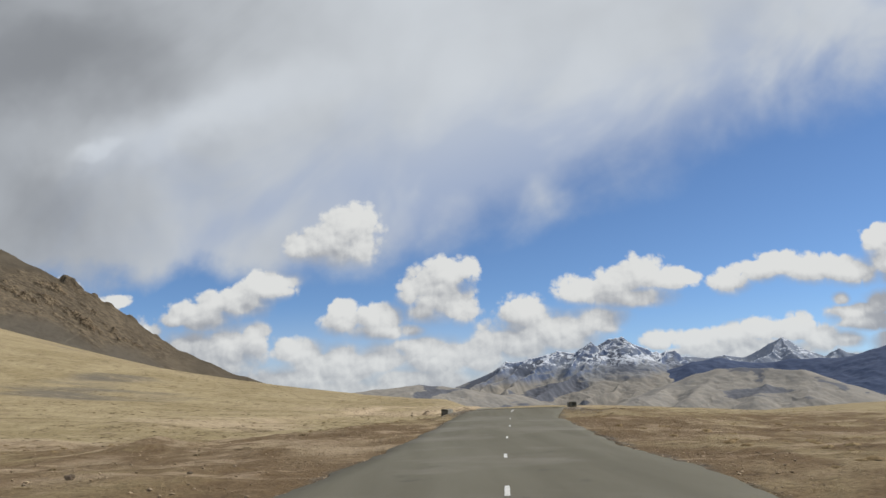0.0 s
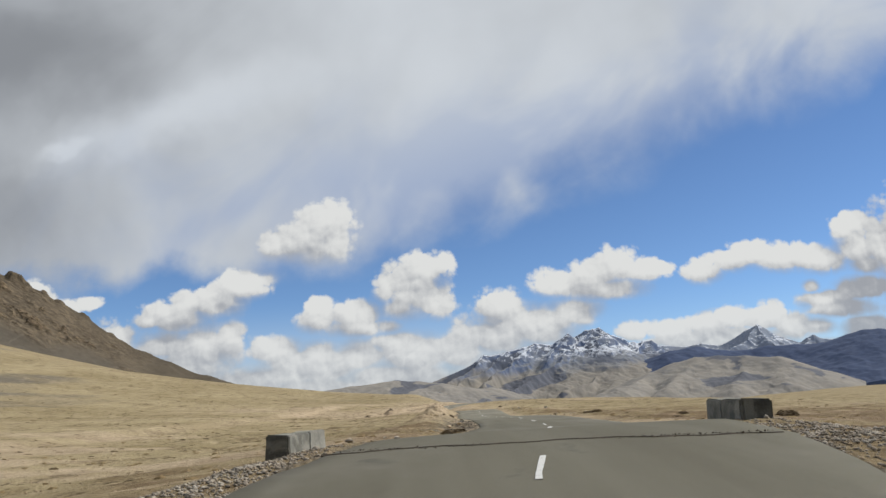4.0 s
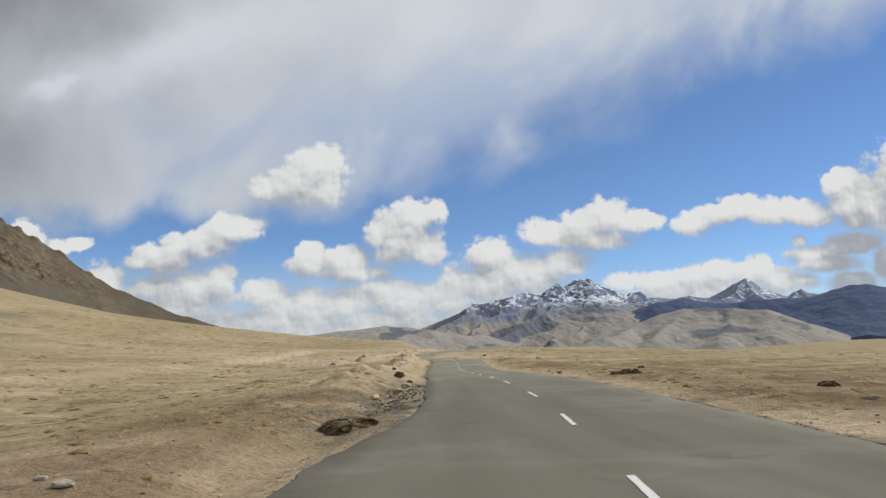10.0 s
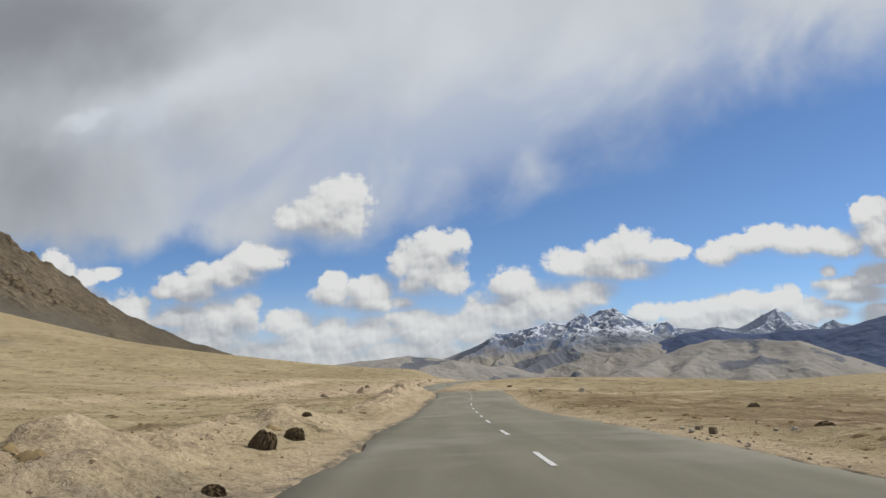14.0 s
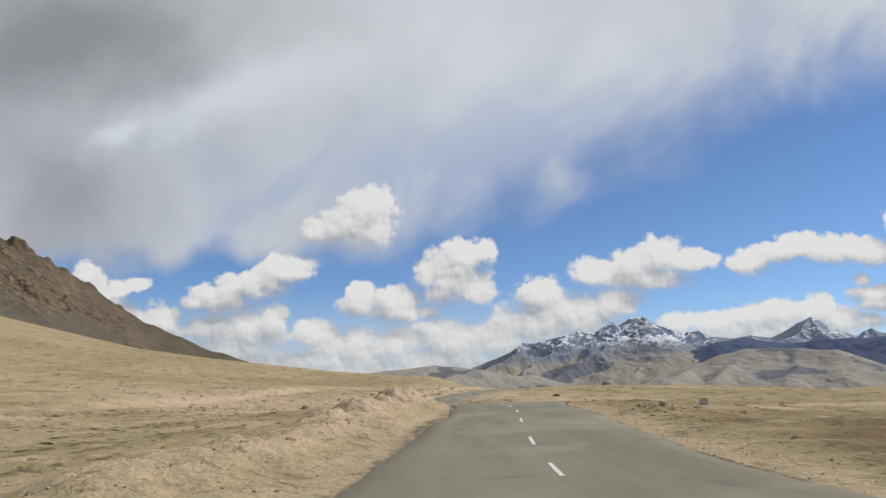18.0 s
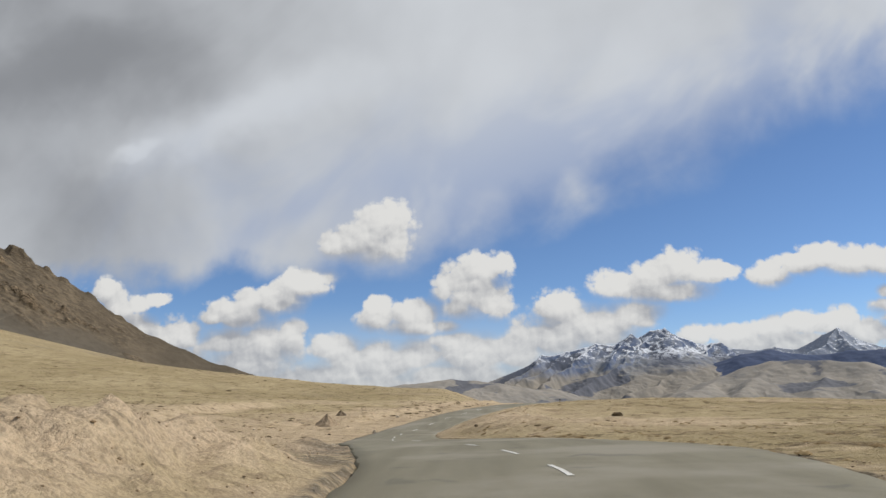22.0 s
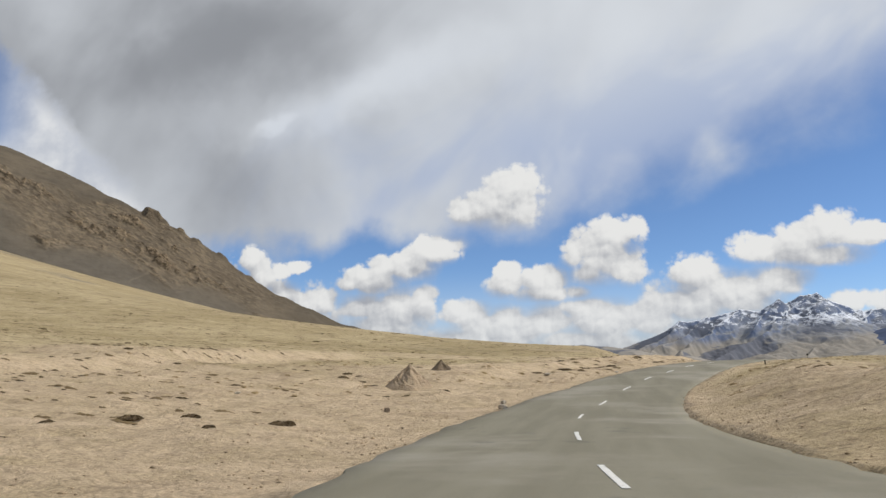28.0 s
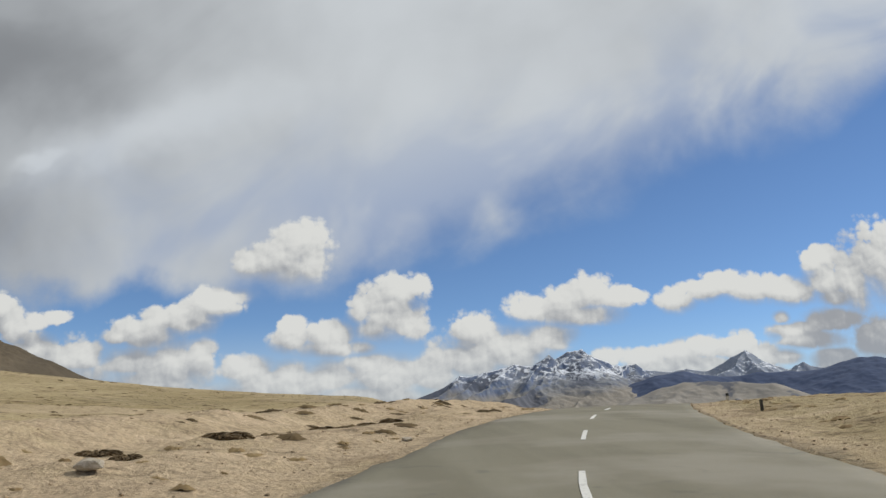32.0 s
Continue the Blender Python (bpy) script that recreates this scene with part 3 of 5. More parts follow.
m_near, g = material("near_rock")
p = g.position()
crag_at = g.add("ShaderNodeAttribute", attribute_name="crag").outputs["Fac"]
upper_at = g.add("ShaderNodeAttribute", attribute_name="upper").outputs["Fac"]
big, fine = g.noise(p, 0.014, 5, 0.6, 0.6), g.noise(p, 0.11, 6, 0.65)
chute = g.noise(g.add("ShaderNodeMapping", {"Vector": p, "Rotation": (0, 0, radians(-35)), "Scale": (1.0, 0.12, 0.3)}).outputs[0], 0.07, 5, 0.6, 0.5)
col = g.mix(g.ramp(big, 0.36, 0.64), (0.106, 0.090, 0.068), (0.136, 0.115, 0.087))
col = g.mix(g.ramp(chute, 0.58, 0.70, 0, 0.6), col, (0.215, 0.178, 0.132))
col = g.mix(upper_at, col, g.mix(g.ramp(big, 0.36, 0.64), (0.098, 0.080, 0.057), (0.138, 0.111, 0.077)))
leaf = g.add("ShaderNodeMapping", {"Vector": p, "Rotation": (0, radians(33), radians(8)), "Scale": (3.2, 1.6, 0.8)}, vector_type="TEXTURE").outputs[0]
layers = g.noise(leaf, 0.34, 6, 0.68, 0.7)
# light tops and shadowed hollows of the crags put into the colour
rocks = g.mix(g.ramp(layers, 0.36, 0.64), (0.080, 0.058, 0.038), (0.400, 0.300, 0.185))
rocks = g.mix(g.ramp(g.noise(p, 0.05, 4, 0.6), 0.46, 0.62, 0, 0.5), rocks, (0.205, 0.150, 0.092))
col = g.mix(crag_at, col, rocks)
# shade inside the cracks, painted as near-black lines
crack_shade = g.math("MULTIPLY", g.ramp(g.noise(leaf, 0.62, 5, 0.66, 1.2), 0.53, 0.60), g.ramp(g.noise(p, 0.06, 3, 0.6), 0.40, 0.54))
col = g.mix(g.math("MULTIPLY", crag_at, crack_shade), col, (0.042, 0.031, 0.022))
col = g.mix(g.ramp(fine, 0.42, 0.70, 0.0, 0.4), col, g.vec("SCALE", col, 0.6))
high = g.math("ADD", g.math("MULTIPLY", fine, g.math("MULTIPLY_ADD", crag_at, 0.9, 0.25)), g.math("MULTIPLY", chute, 0.25))
high = g.math("MULTIPLY_ADD", layers, g.math("MULTIPLY", crag_at, 0.9), high)
g.surface(col, 0.95, g.bump(high, 4.5, 0.9), 0.1)
# tone of the cloud shadows painted on the far hills
SHADE_TONE = (0.135, 0.142, 0.165)
# far rock is paler and bluer than bare stone: distance haze in the colour
m_massif = rock_face("hazed_rock_with_snow", ((0.215, 0.225, 0.245), (0.265, 0.268, 0.270)), (0.135, 0.170, 0.255), (0.240, 0.266, 0.322), (195, 255, 0.74), (140, (0.275, 0.250, 0.212), (0.345, 0.308, 0.256)), (0.0036, 0.525, (0.118, 0.128, 0.158)), 1.0, 3.5)
m_brown = rock_face("far_bare_hill", ((0.300, 0.276, 0.240), (0.355, 0.320, 0.270)), (0.26, 0.245, 0.22), (0.34, 0.308, 0.265), None, None, (0.0042, 0.575, SHADE_TONE), 1.0, 1.6)
m_peak = rock_face("hazed_snow_peak", ((0.27, 0.30, 0.35), (0.31, 0.33, 0.37)), (0.25, 0.28, 0.34), (0.30, 0.32, 0.365), (120, 180, 0.84), None, None, 1.0, 3)
# cloud shade and distance haze are both put into this dark blue colour
m_dim_blue = rock_face("cloud_shaded_hazy_rock", ((0.080, 0.104, 0.172), (0.094, 0.118, 0.188)), (0.072, 0.096, 0.160), (0.090, 0.114, 0.182), None, None, None, 1.0, 0.8)


def plain_rough(name, a, b, scale, bump, rough=0.9, spots=None, loose=False):
    m, g = material(name)
    p = g.add("ShaderNodeTexCoord").outputs["Object"]
    r = g.add("ShaderNodeObjectInfo").outputs["Random"]
    p = g.vec("ADD", p, g.vec("SCALE", (7.0, 3.0, 5.0), r))
    n1, n2 = g.noise(p, scale, 6, 0.65), g.noise(p, scale * 7, 4, 0.7)
    col = g.mix(g.ramp(n1, 0.35, 0.65), a, b)
    if spots:
        col = g.mix(g.ramp(g.noise(p, scale * 0.6, 5, 0.6, 0.7), 0.50, 0.64), col, spots)
    col = g.mix(g.ramp(n2, 0.3, 0.75, 0, 0.4), col, g.vec("SCALE", col, 0.6))
    if loose:   # every loose piece has its own tone
        each = g.add("ShaderNodeNewGeometry").outputs["Random Per Island"]
        col = g.vec("SCALE", col, g.ramp(each, 0.0, 1.0, 0.55, 1.35, False))
    g.surface(col, rough, g.bump(g.math("ADD", n1, g.math("MULTIPLY", n2, 0.35)), bump), 0.2)
    return m


m_stone = plain_rough("grey_stone", (0.40, 0.29, 0.175), (0.54, 0.41, 0.265), 3.0, 0.06, loose=True)
m_pale = plain_rough("pale_stone", (0.45, 0.375, 0.275), (0.63, 0.55, 0.43), 3.0, 0.05)
m_brownstone = plain_rough("brown_stone", (0.20, 0.148, 0.10), (0.31, 0.235, 0.16), 3.0, 0.06)
m_concrete = plain_rough("weathered_concrete", (0.25, 0.235, 0.19), (0.37, 0.345, 0.28), 1.6, 0.05, 0.9, (0.185, 0.175, 0.14))
m_blackish = plain_rough("blackish_brown", (0.062, 0.056, 0.043), (0.105, 0.096, 0.074), 2.4, 0.03, 0.85, (0.165, 0.150, 0.115))
m_spoil = plain_rough("heaped_earth", (0.33, 0.245, 0.155), (0.43, 0.325, 0.21), 1.3, 0.12, 0.97, (0.22, 0.155, 0.095))
m_twig = plain_rough("dark_twigs", (0.110, 0.076, 0.040), (0.185, 0.128, 0.068), 6.0, 0.02)
m_straw = plain_rough("dry_grass", (0.23, 0.155, 0.075), (0.33, 0.24, 0.12), 0.8, 0.02)
m_tuss = plain_rough("brown_tussock", (0.105, 0.072, 0.036), (0.190, 0.135, 0.068), 0.6, 0.02, loose=True)
m_grit = plain_rough("broken_stone", (0.27, 0.215, 0.15), (0.47, 0.405, 0.315), 1.5, 0.05, loose=True)
# darker copy of heaped_earth; the small heap's shadow side is in its colour
m_dark_spoil = plain_rough("dark_heaped_earth", (0.13, 0.095, 0.06), (0.24, 0.18, 0.115), 1.6, 0.12, 0.97, (0.10, 0.07, 0.045))
m_dark = plain_rough("damp_soil", (0.060, 0.046, 0.034), (0.110, 0.086, 0.062), 3.0, 0.06)

# ---- ground ----
ny = lines(-45, 330, 0.30, 320, 4700, 1.035)
nn = lines(-20, 20, 0.16, 2500, 4300, 1.045)
NN, YY = np.meshgrid(nn, ny)
XX = road(YY)[0] + NN
ground = new("ground", grid_mesh("ground", XX, YY, ground_height(XX, YY)))
ground.data.materials.append(m_ground)
tagged(ground, "dry tan plateau of sandy earth and sparse grass", "ground", kind="structure")
sandy = np.clip(1.2 * rough_bank(XX, YY) + 0.7 * hump(XX, YY), 0, 1)
sandy = np.maximum(sandy, (1 - step(np.abs(NN), HALF + 0.6, HALF + 2.5)) * 0.6 * step(YY, 60, 110))
sandy = np.maximum(sandy, step(YY, 180, 215) * (1 - step(YY, 330, 380)) * (1 - step(-NN, 14, 34)) * (NN < 0) * 0.85)
sandy = np.maximum(sandy, 0.8 * step(fbm(XX / 30, YY / 12, 3, 51), 0.16, 0.34) * (1 - step(np.abs(NN), 30, 80)))
scarp = np.maximum(-8 + 0.02 * (YY - 150) - XX, 0) + 2 * fbm(YY / 17, YY * 0, 3, 77)
sandy = np.maximum(sandy, 0.9 * np.exp(-(((scarp - 20.5) / 2.6) ** 2)) * (0.35 * step(YY, 60, 110) + 0.65 * step(YY, 200, 240)) * (1 - step(YY, 300, 340)))
far_slope = step(-NN, 12, 40)
earthy = np.clip((1 - step(YY, 50, 75)) * (1 - step(np.abs(NN), 14, 50)) + 0.8 * step(NN, 5, 8) * (1 - step(NN, 25, 70)) * (1 - step(YY, 150, 200)) + 0.7 * (YY > 66) * (YY < 104) * step(-NN, 4, 6) * (1 - step(-NN, 9, 20)), 0, 1)
dirt_shaded = step(YY, 86, 94) * (1 - step(YY, 109, 115)) * step(-NN, 3.4, 3.9) * (1 - step(-NN + 1.2 * fbm(XX / 2, YY / 3, 3, 96), 5.2, 7.4)) + 0.8 * step(YY, 194, 198) * (1 - step(YY, 208, 218)) * step(-NN, 3.3, 3.7) * (1 - step(-NN, 4.4, 6.4))
outer = np.abs(NN) - half_width(YY) - np.where(NN > 0, flare(YY), 0)
# narrow dark strip: shadow line of the broken asphalt edge, with crumbled earth
crumb = step(outer, -0.15, 0.02) * (1 - step(outer - 0.6 * np.maximum(fbm(YY / 2.6, np.sign(NN) * 9, 4, 95, 0.6), 0), 0.08, 0.30))
dirt_shaded = np.maximum(np.clip(dirt_shaded, 0, 1), (0.95 - 0.5 * step(YY, 212, 232)) * crumb)
for key, values in (("dirt_shade", dirt_shaded), ("sand", sandy), ("slope", far_slope), ("brown", earthy)):
    layer = ground.data.attributes.new(key, "FLOAT", "POINT")
    layer.data.foreach_set("value", values.astype(np.float32).ravel())

# ---- road ----
ry = np.concatenate([np.arange(-40, 350, 0.4), np.arange(350, 430, 4)])
rn = np.array([-HALF - 0.07, -HALF - 0.02, *np.linspace(-HALF, HALF, 15), HALF + 0.02, HALF + 0.07])
RN, RY = np.meshgrid(rn, ry)
cx, cz = road(RY)
WIDE = (half_width(RY) + np.where(RN > 0, flare(RY), 0)) / HALF
fray = 0.16 * fbm(RY / 1.1, np.sign(RN) * 40, 4, 71, 0.6) + 0.18 * fbm(RY / 7, np.sign(RN) * 40, 2, 72)
fray = np.where(np.abs(RN) > HALF - 0.01, fray, 0) * np.sign(RN)
RZ = cz + 0.03 - 0.004 * RN**2 + 0.005 * fbm(RN / 1.6, RY / 2.5, 3, 73)
RZ = np.where(np.abs(RN) > HALF + 0.05, RZ - 0.12, np.where(np.abs(RN) > HALF + 0.01, RZ - 0.02, RZ))
road_ob = new("road", grid_mesh("road", cx + RN * WIDE + fray, RY, RZ))
road_ob.data.materials.append(m_road)
tagged(road_ob, "worn grey two-lane asphalt road with frayed edges", "road", kind="structure")


def ground_at(x, y):
    return float(ground_height(np.array([float(x)]), np.array([float(y)]))[0])


def road_frame(y):
    """Centre, height and heading (degrees, anticlockwise) of the road at y."""
    x, z = road(np.array([y - 0.5, y, y + 0.5]))
    return float(x[1]), float(z[1]), math.degrees(math.atan2(-(x[2] - x[0]), 1.0)), float(z[2] - z[0])


def part(name, bm, mat, parent=None, label=""):
    me = bpy.data.meshes.new(name)
    bm.to_mesh(me)
    bm.free()
    me.materials.append(mat)
    ob = new(name, me)
    if parent is not None:
        ob.parent = parent
    if label:
        ob["label"] = label
    return ob


# ---- near mountain ----
def seen(az, el, dist, eye=(5.9, 227.6, 1.3)):
    """A place by its bearing and height angle (degrees) from the second bend."""
    a = radians(az)
    return (eye[0] + dist * math.sin(a), eye[1] + dist * math.cos(a), eye[2] + dist * math.tan(radians(el)))


SPINE = [seen(*r) for r in ((-70, 18.0, 1250), (-58, 17.6, 1080), (-50, 17.0, 980), (-43.58, 15.5, 910), (-40.1, 14.27, 885), (-36.4, 12.74, 855), (-34.5, 11.95, 840), (-32.2, 11.05, 825), (-30.56, 10.15, 815), (-28.7, 9.0, 805), (-27.3, 7.95, 800), (-26.45, 7.25, 797),
                                (-24.4, 6.15, 790), (-22.3, 5.2, 782), (-19.3, 3.85, 772), (-15.8, 2.6, 765), (-10, 0.6, 755))]
mx, my = np.meshgrid(np.linspace(-1180, -60, 760), np.linspace(480, 1060, 400))
wx, wy = mx + 7 * fbm(mx / 90, my / 90, 3, 61), my + 7 * fbm(mx / 90, my / 90, 3, 62)
mz, drop = spine_field(wx, wy, SPINE, 0.48)
# crags: under the crest at the lower end, further down the flank towards the high end
along = step(-mx, 330, 620)
lip, reach = 48 * along, 62 + 40 * step(-mx, 340, 420) + 36 * along
lip = lip - 30 * step(-mx, 380, 430) * (1 - step(-mx, 430, 560))
wave = 30 * fbm(mx / 60, my / 60, 5, 69, 0.6)
band = step(drop + wave, lip - 10, lip + 14) * (1 - step(drop + wave, reach - 26, reach + 14)) * step(-mx, 290, 350)
band = np.maximum(band, 0.6 * step(drop + wave, 40, 55) * (1 - step(drop + wave, 65, 80)) * step(-mx, 240, 285) * (1 - step(-mx, 300, 340)))
# leaves of rock that dip along the slope, broken by joints
bend = 0.5 * fbm(mx / 26, my / 26, 4, 67, 0.6)
strata = ridged(drop / 17 + bend * 1.8, mx / 52 + my / 80 + bend, 5, 65, 0.62)
joints = ridged(mx / 19 - drop / 34 + bend, drop / 24, 4, 70, 0.6)
gap = step(fbm(mx / 38, my / 38, 5, 64, 0.6), -0.22, 0.20)
stands = np.maximum(strata - 0.36, 0) * (11 + 6 * step(-mx, 300, 340) * (1 - step(-mx, 440, 520))) + np.maximum(joints - 0.45, 0) * 7 + np.maximum(ridged(mx / 6, my / 6, 3, 68) - 0.5, 0) * 3
crag = (0.12 + 0.88 * step(drop, 6, 36)) * band * gap * stands - 2.2 * band
gully = ridged(mx / 48 - my / 150, my / 400 + mx / 300, 4, 60) * step(drop, 20, 120)
mz = mz + crag + 1.0 * fbm(mx / 22, my / 22, 5, 66, 0.6) - 3.4 * gully
for az, el, dist, r, h in ((-33.75, 12.0, 838, 7.5, 8.5), (-33.0, 11.4, 834, 7, 5), (-31.7, 10.7, 822, 4, 3.5), (-30.64, 10.1, 815, 5, 2.5), (-28.8, 9.0, 805, 5, 2.5), (-26.7, 7.2, 798, 4, 3.5)):
    kx, ky, _ = seen(az, el, dist)
    mz = mz + h * np.clip(1.35 - (np.hypot(mx - kx, my - ky) / r * (1 + 0.5 * fbm(mx / 4, my / 4, 4, 63))) ** 1.5, 0, 1)
mountain = new("mountain", grid_mesh("mountain", mx, my, np.maximum(mz, apron(mx, my) - 6)))
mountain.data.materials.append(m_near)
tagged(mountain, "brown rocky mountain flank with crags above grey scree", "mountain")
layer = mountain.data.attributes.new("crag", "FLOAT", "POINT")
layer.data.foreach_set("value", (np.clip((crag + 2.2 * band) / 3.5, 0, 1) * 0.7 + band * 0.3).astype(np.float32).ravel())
layer = mountain.data.attributes.new("upper", "FLOAT", "POINT")
layer.data.foreach_set("value", (1 - step(drop + wave, reach - 30, reach + 40)).astype(np.float32).ravel())


# ---- far range ----
MIDDLE = (9.8, 102.2, 2.4)


def range_object(label, ridges, mat, span, fall, bend, rough, seed, foot=-75, round_=3.0):
    """Far mountains: crest lines of (bearing, height angle, distance) from the road's middle; flanks fall by fall[0] at the crest and fall[1] further out."""
    az, dist = np.meshgrid(np.radians(np.linspace(span[0], span[1], 480)), np.linspace(span[2], span[3], 200))
    X, Y = MIDDLE[0] + dist * np.sin(az), MIDDLE[1] + dist * np.cos(az)
    Z, near = np.full(X.shape, -1e9), np.full(X.shape, 1e9)
    pts = [[seen(a, e, d, MIDDLE) for a, e, d in ridge] for ridge in ridges]
    for p, q in zip(pts[0][:-1], pts[0][1:]):
        dx, dy = q[0] - p[0], q[1] - p[1]
        t = np.clip(((X - p[0]) * dx + (Y - p[1]) * dy) / (dx * dx + dy * dy), 0, 1)
        near = np.minimum(near, np.hypot(X - p[0] - t * dx, Y - p[1] - t * dy))
    calm = step(near, 0, 90)
    wx, wy = X + 42 * calm * fbm(X / 130, Y / 130, 4, seed), Y + 42 * calm * fbm(X / 150, Y / 150, 4, seed + 1)
    for ridge in pts:
        for p, q in zip(ridge[:-1], ridge[1:]):
            dx, dy = q[0] - p[0], q[1] - p[1]
            t = np.clip(((wx - p[0]) * dx + (wy - p[1]) * dy) / (dx * dx + dy * dy), 0, 1)
            away = np.hypot(wx - p[0] - t * dx, wy - p[1] - t * dy)
            away = np.sqrt(away**2 + round_**2) - round_
            Z = 4 * np.logaddexp(Z / 4, (p[2] + t * (q[2] - p[2]) - fall[1] * away - (fall[0] - fall[1]) * bend * (1 - np.exp(-away / bend))) / 4)
    carve = ridged(X / 170 + Y / 330 + 0.8 * fbm(X / 200, Y / 200, 4, seed + 3), Y / 240 - X / 480, 6, seed + 5, 0.56) - 0.55
    Z = Z + rough * (22 * carve * step(near, 10, 160) + 5 * (ridged(X / 52 + Y / 90, Y / 85, 4, seed + 7) - 0.55) * step(near, 0, 50) + 2.5 * fbm(X / 30, Y / 30, 5, seed + 9, 0.6))
    Z = np.maximum(Z, foot - 6)
    Z[0], Z[-1], Z[:, 0], Z[:, -1] = foot - 30, foot - 30, foot - 30, foot - 30
    ob = new("mountain", grid_mesh("mountain", X, Y, Z))
    ob.data.materials.append(mat)
    return tagged(ob, label, "mountain")


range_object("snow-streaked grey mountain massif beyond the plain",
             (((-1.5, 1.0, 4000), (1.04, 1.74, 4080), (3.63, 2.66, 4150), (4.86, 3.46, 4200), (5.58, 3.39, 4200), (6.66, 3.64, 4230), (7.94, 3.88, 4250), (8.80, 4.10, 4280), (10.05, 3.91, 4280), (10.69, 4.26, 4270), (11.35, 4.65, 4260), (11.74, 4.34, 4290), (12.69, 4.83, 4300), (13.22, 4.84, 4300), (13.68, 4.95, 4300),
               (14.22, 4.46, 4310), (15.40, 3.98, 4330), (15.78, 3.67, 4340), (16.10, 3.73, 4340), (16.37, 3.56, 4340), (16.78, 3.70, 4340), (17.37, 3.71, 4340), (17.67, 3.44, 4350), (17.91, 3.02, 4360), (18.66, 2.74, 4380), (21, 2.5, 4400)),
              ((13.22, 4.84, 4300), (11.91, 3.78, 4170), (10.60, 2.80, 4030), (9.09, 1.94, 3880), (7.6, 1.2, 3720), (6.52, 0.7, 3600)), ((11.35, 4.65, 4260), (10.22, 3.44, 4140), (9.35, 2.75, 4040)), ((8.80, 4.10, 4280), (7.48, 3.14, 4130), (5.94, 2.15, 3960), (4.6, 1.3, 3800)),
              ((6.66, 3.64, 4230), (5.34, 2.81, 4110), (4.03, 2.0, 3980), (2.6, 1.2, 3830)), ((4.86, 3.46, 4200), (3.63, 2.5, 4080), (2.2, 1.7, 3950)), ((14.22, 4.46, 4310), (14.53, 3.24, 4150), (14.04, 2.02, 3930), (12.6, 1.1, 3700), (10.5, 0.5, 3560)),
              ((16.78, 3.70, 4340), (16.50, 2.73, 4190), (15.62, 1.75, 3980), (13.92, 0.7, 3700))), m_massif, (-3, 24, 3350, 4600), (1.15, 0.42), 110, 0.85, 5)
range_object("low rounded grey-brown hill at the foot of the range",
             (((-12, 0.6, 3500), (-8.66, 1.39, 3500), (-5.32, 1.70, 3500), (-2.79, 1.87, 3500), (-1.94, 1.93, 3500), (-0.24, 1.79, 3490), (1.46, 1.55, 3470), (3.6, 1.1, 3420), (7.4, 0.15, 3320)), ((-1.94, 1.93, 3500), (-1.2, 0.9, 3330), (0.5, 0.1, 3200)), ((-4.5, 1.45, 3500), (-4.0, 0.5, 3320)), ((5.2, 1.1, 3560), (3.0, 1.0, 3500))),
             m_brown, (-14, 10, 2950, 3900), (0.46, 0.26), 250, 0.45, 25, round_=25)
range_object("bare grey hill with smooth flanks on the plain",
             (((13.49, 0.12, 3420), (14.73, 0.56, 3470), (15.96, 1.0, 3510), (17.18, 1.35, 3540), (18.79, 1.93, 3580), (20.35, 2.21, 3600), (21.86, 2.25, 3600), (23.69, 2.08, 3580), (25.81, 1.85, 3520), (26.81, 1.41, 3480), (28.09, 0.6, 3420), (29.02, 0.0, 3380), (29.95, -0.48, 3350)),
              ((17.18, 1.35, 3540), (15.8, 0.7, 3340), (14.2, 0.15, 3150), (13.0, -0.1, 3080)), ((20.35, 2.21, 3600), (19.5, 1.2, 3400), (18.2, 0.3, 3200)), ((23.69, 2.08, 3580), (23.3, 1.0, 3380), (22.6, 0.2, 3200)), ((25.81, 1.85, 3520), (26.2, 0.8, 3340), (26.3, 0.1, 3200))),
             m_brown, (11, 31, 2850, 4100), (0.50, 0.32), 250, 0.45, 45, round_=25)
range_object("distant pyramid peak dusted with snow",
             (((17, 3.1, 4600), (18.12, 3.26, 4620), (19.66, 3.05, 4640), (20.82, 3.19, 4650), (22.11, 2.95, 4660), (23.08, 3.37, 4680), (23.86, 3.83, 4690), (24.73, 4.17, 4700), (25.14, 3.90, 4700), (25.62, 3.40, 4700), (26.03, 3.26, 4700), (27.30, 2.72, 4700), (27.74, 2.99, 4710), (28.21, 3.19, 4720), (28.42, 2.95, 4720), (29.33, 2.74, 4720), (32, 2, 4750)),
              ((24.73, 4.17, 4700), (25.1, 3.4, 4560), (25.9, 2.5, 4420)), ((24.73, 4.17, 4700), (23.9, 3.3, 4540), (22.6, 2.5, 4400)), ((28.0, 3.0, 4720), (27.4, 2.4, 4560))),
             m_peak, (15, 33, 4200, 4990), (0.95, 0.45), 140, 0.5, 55)
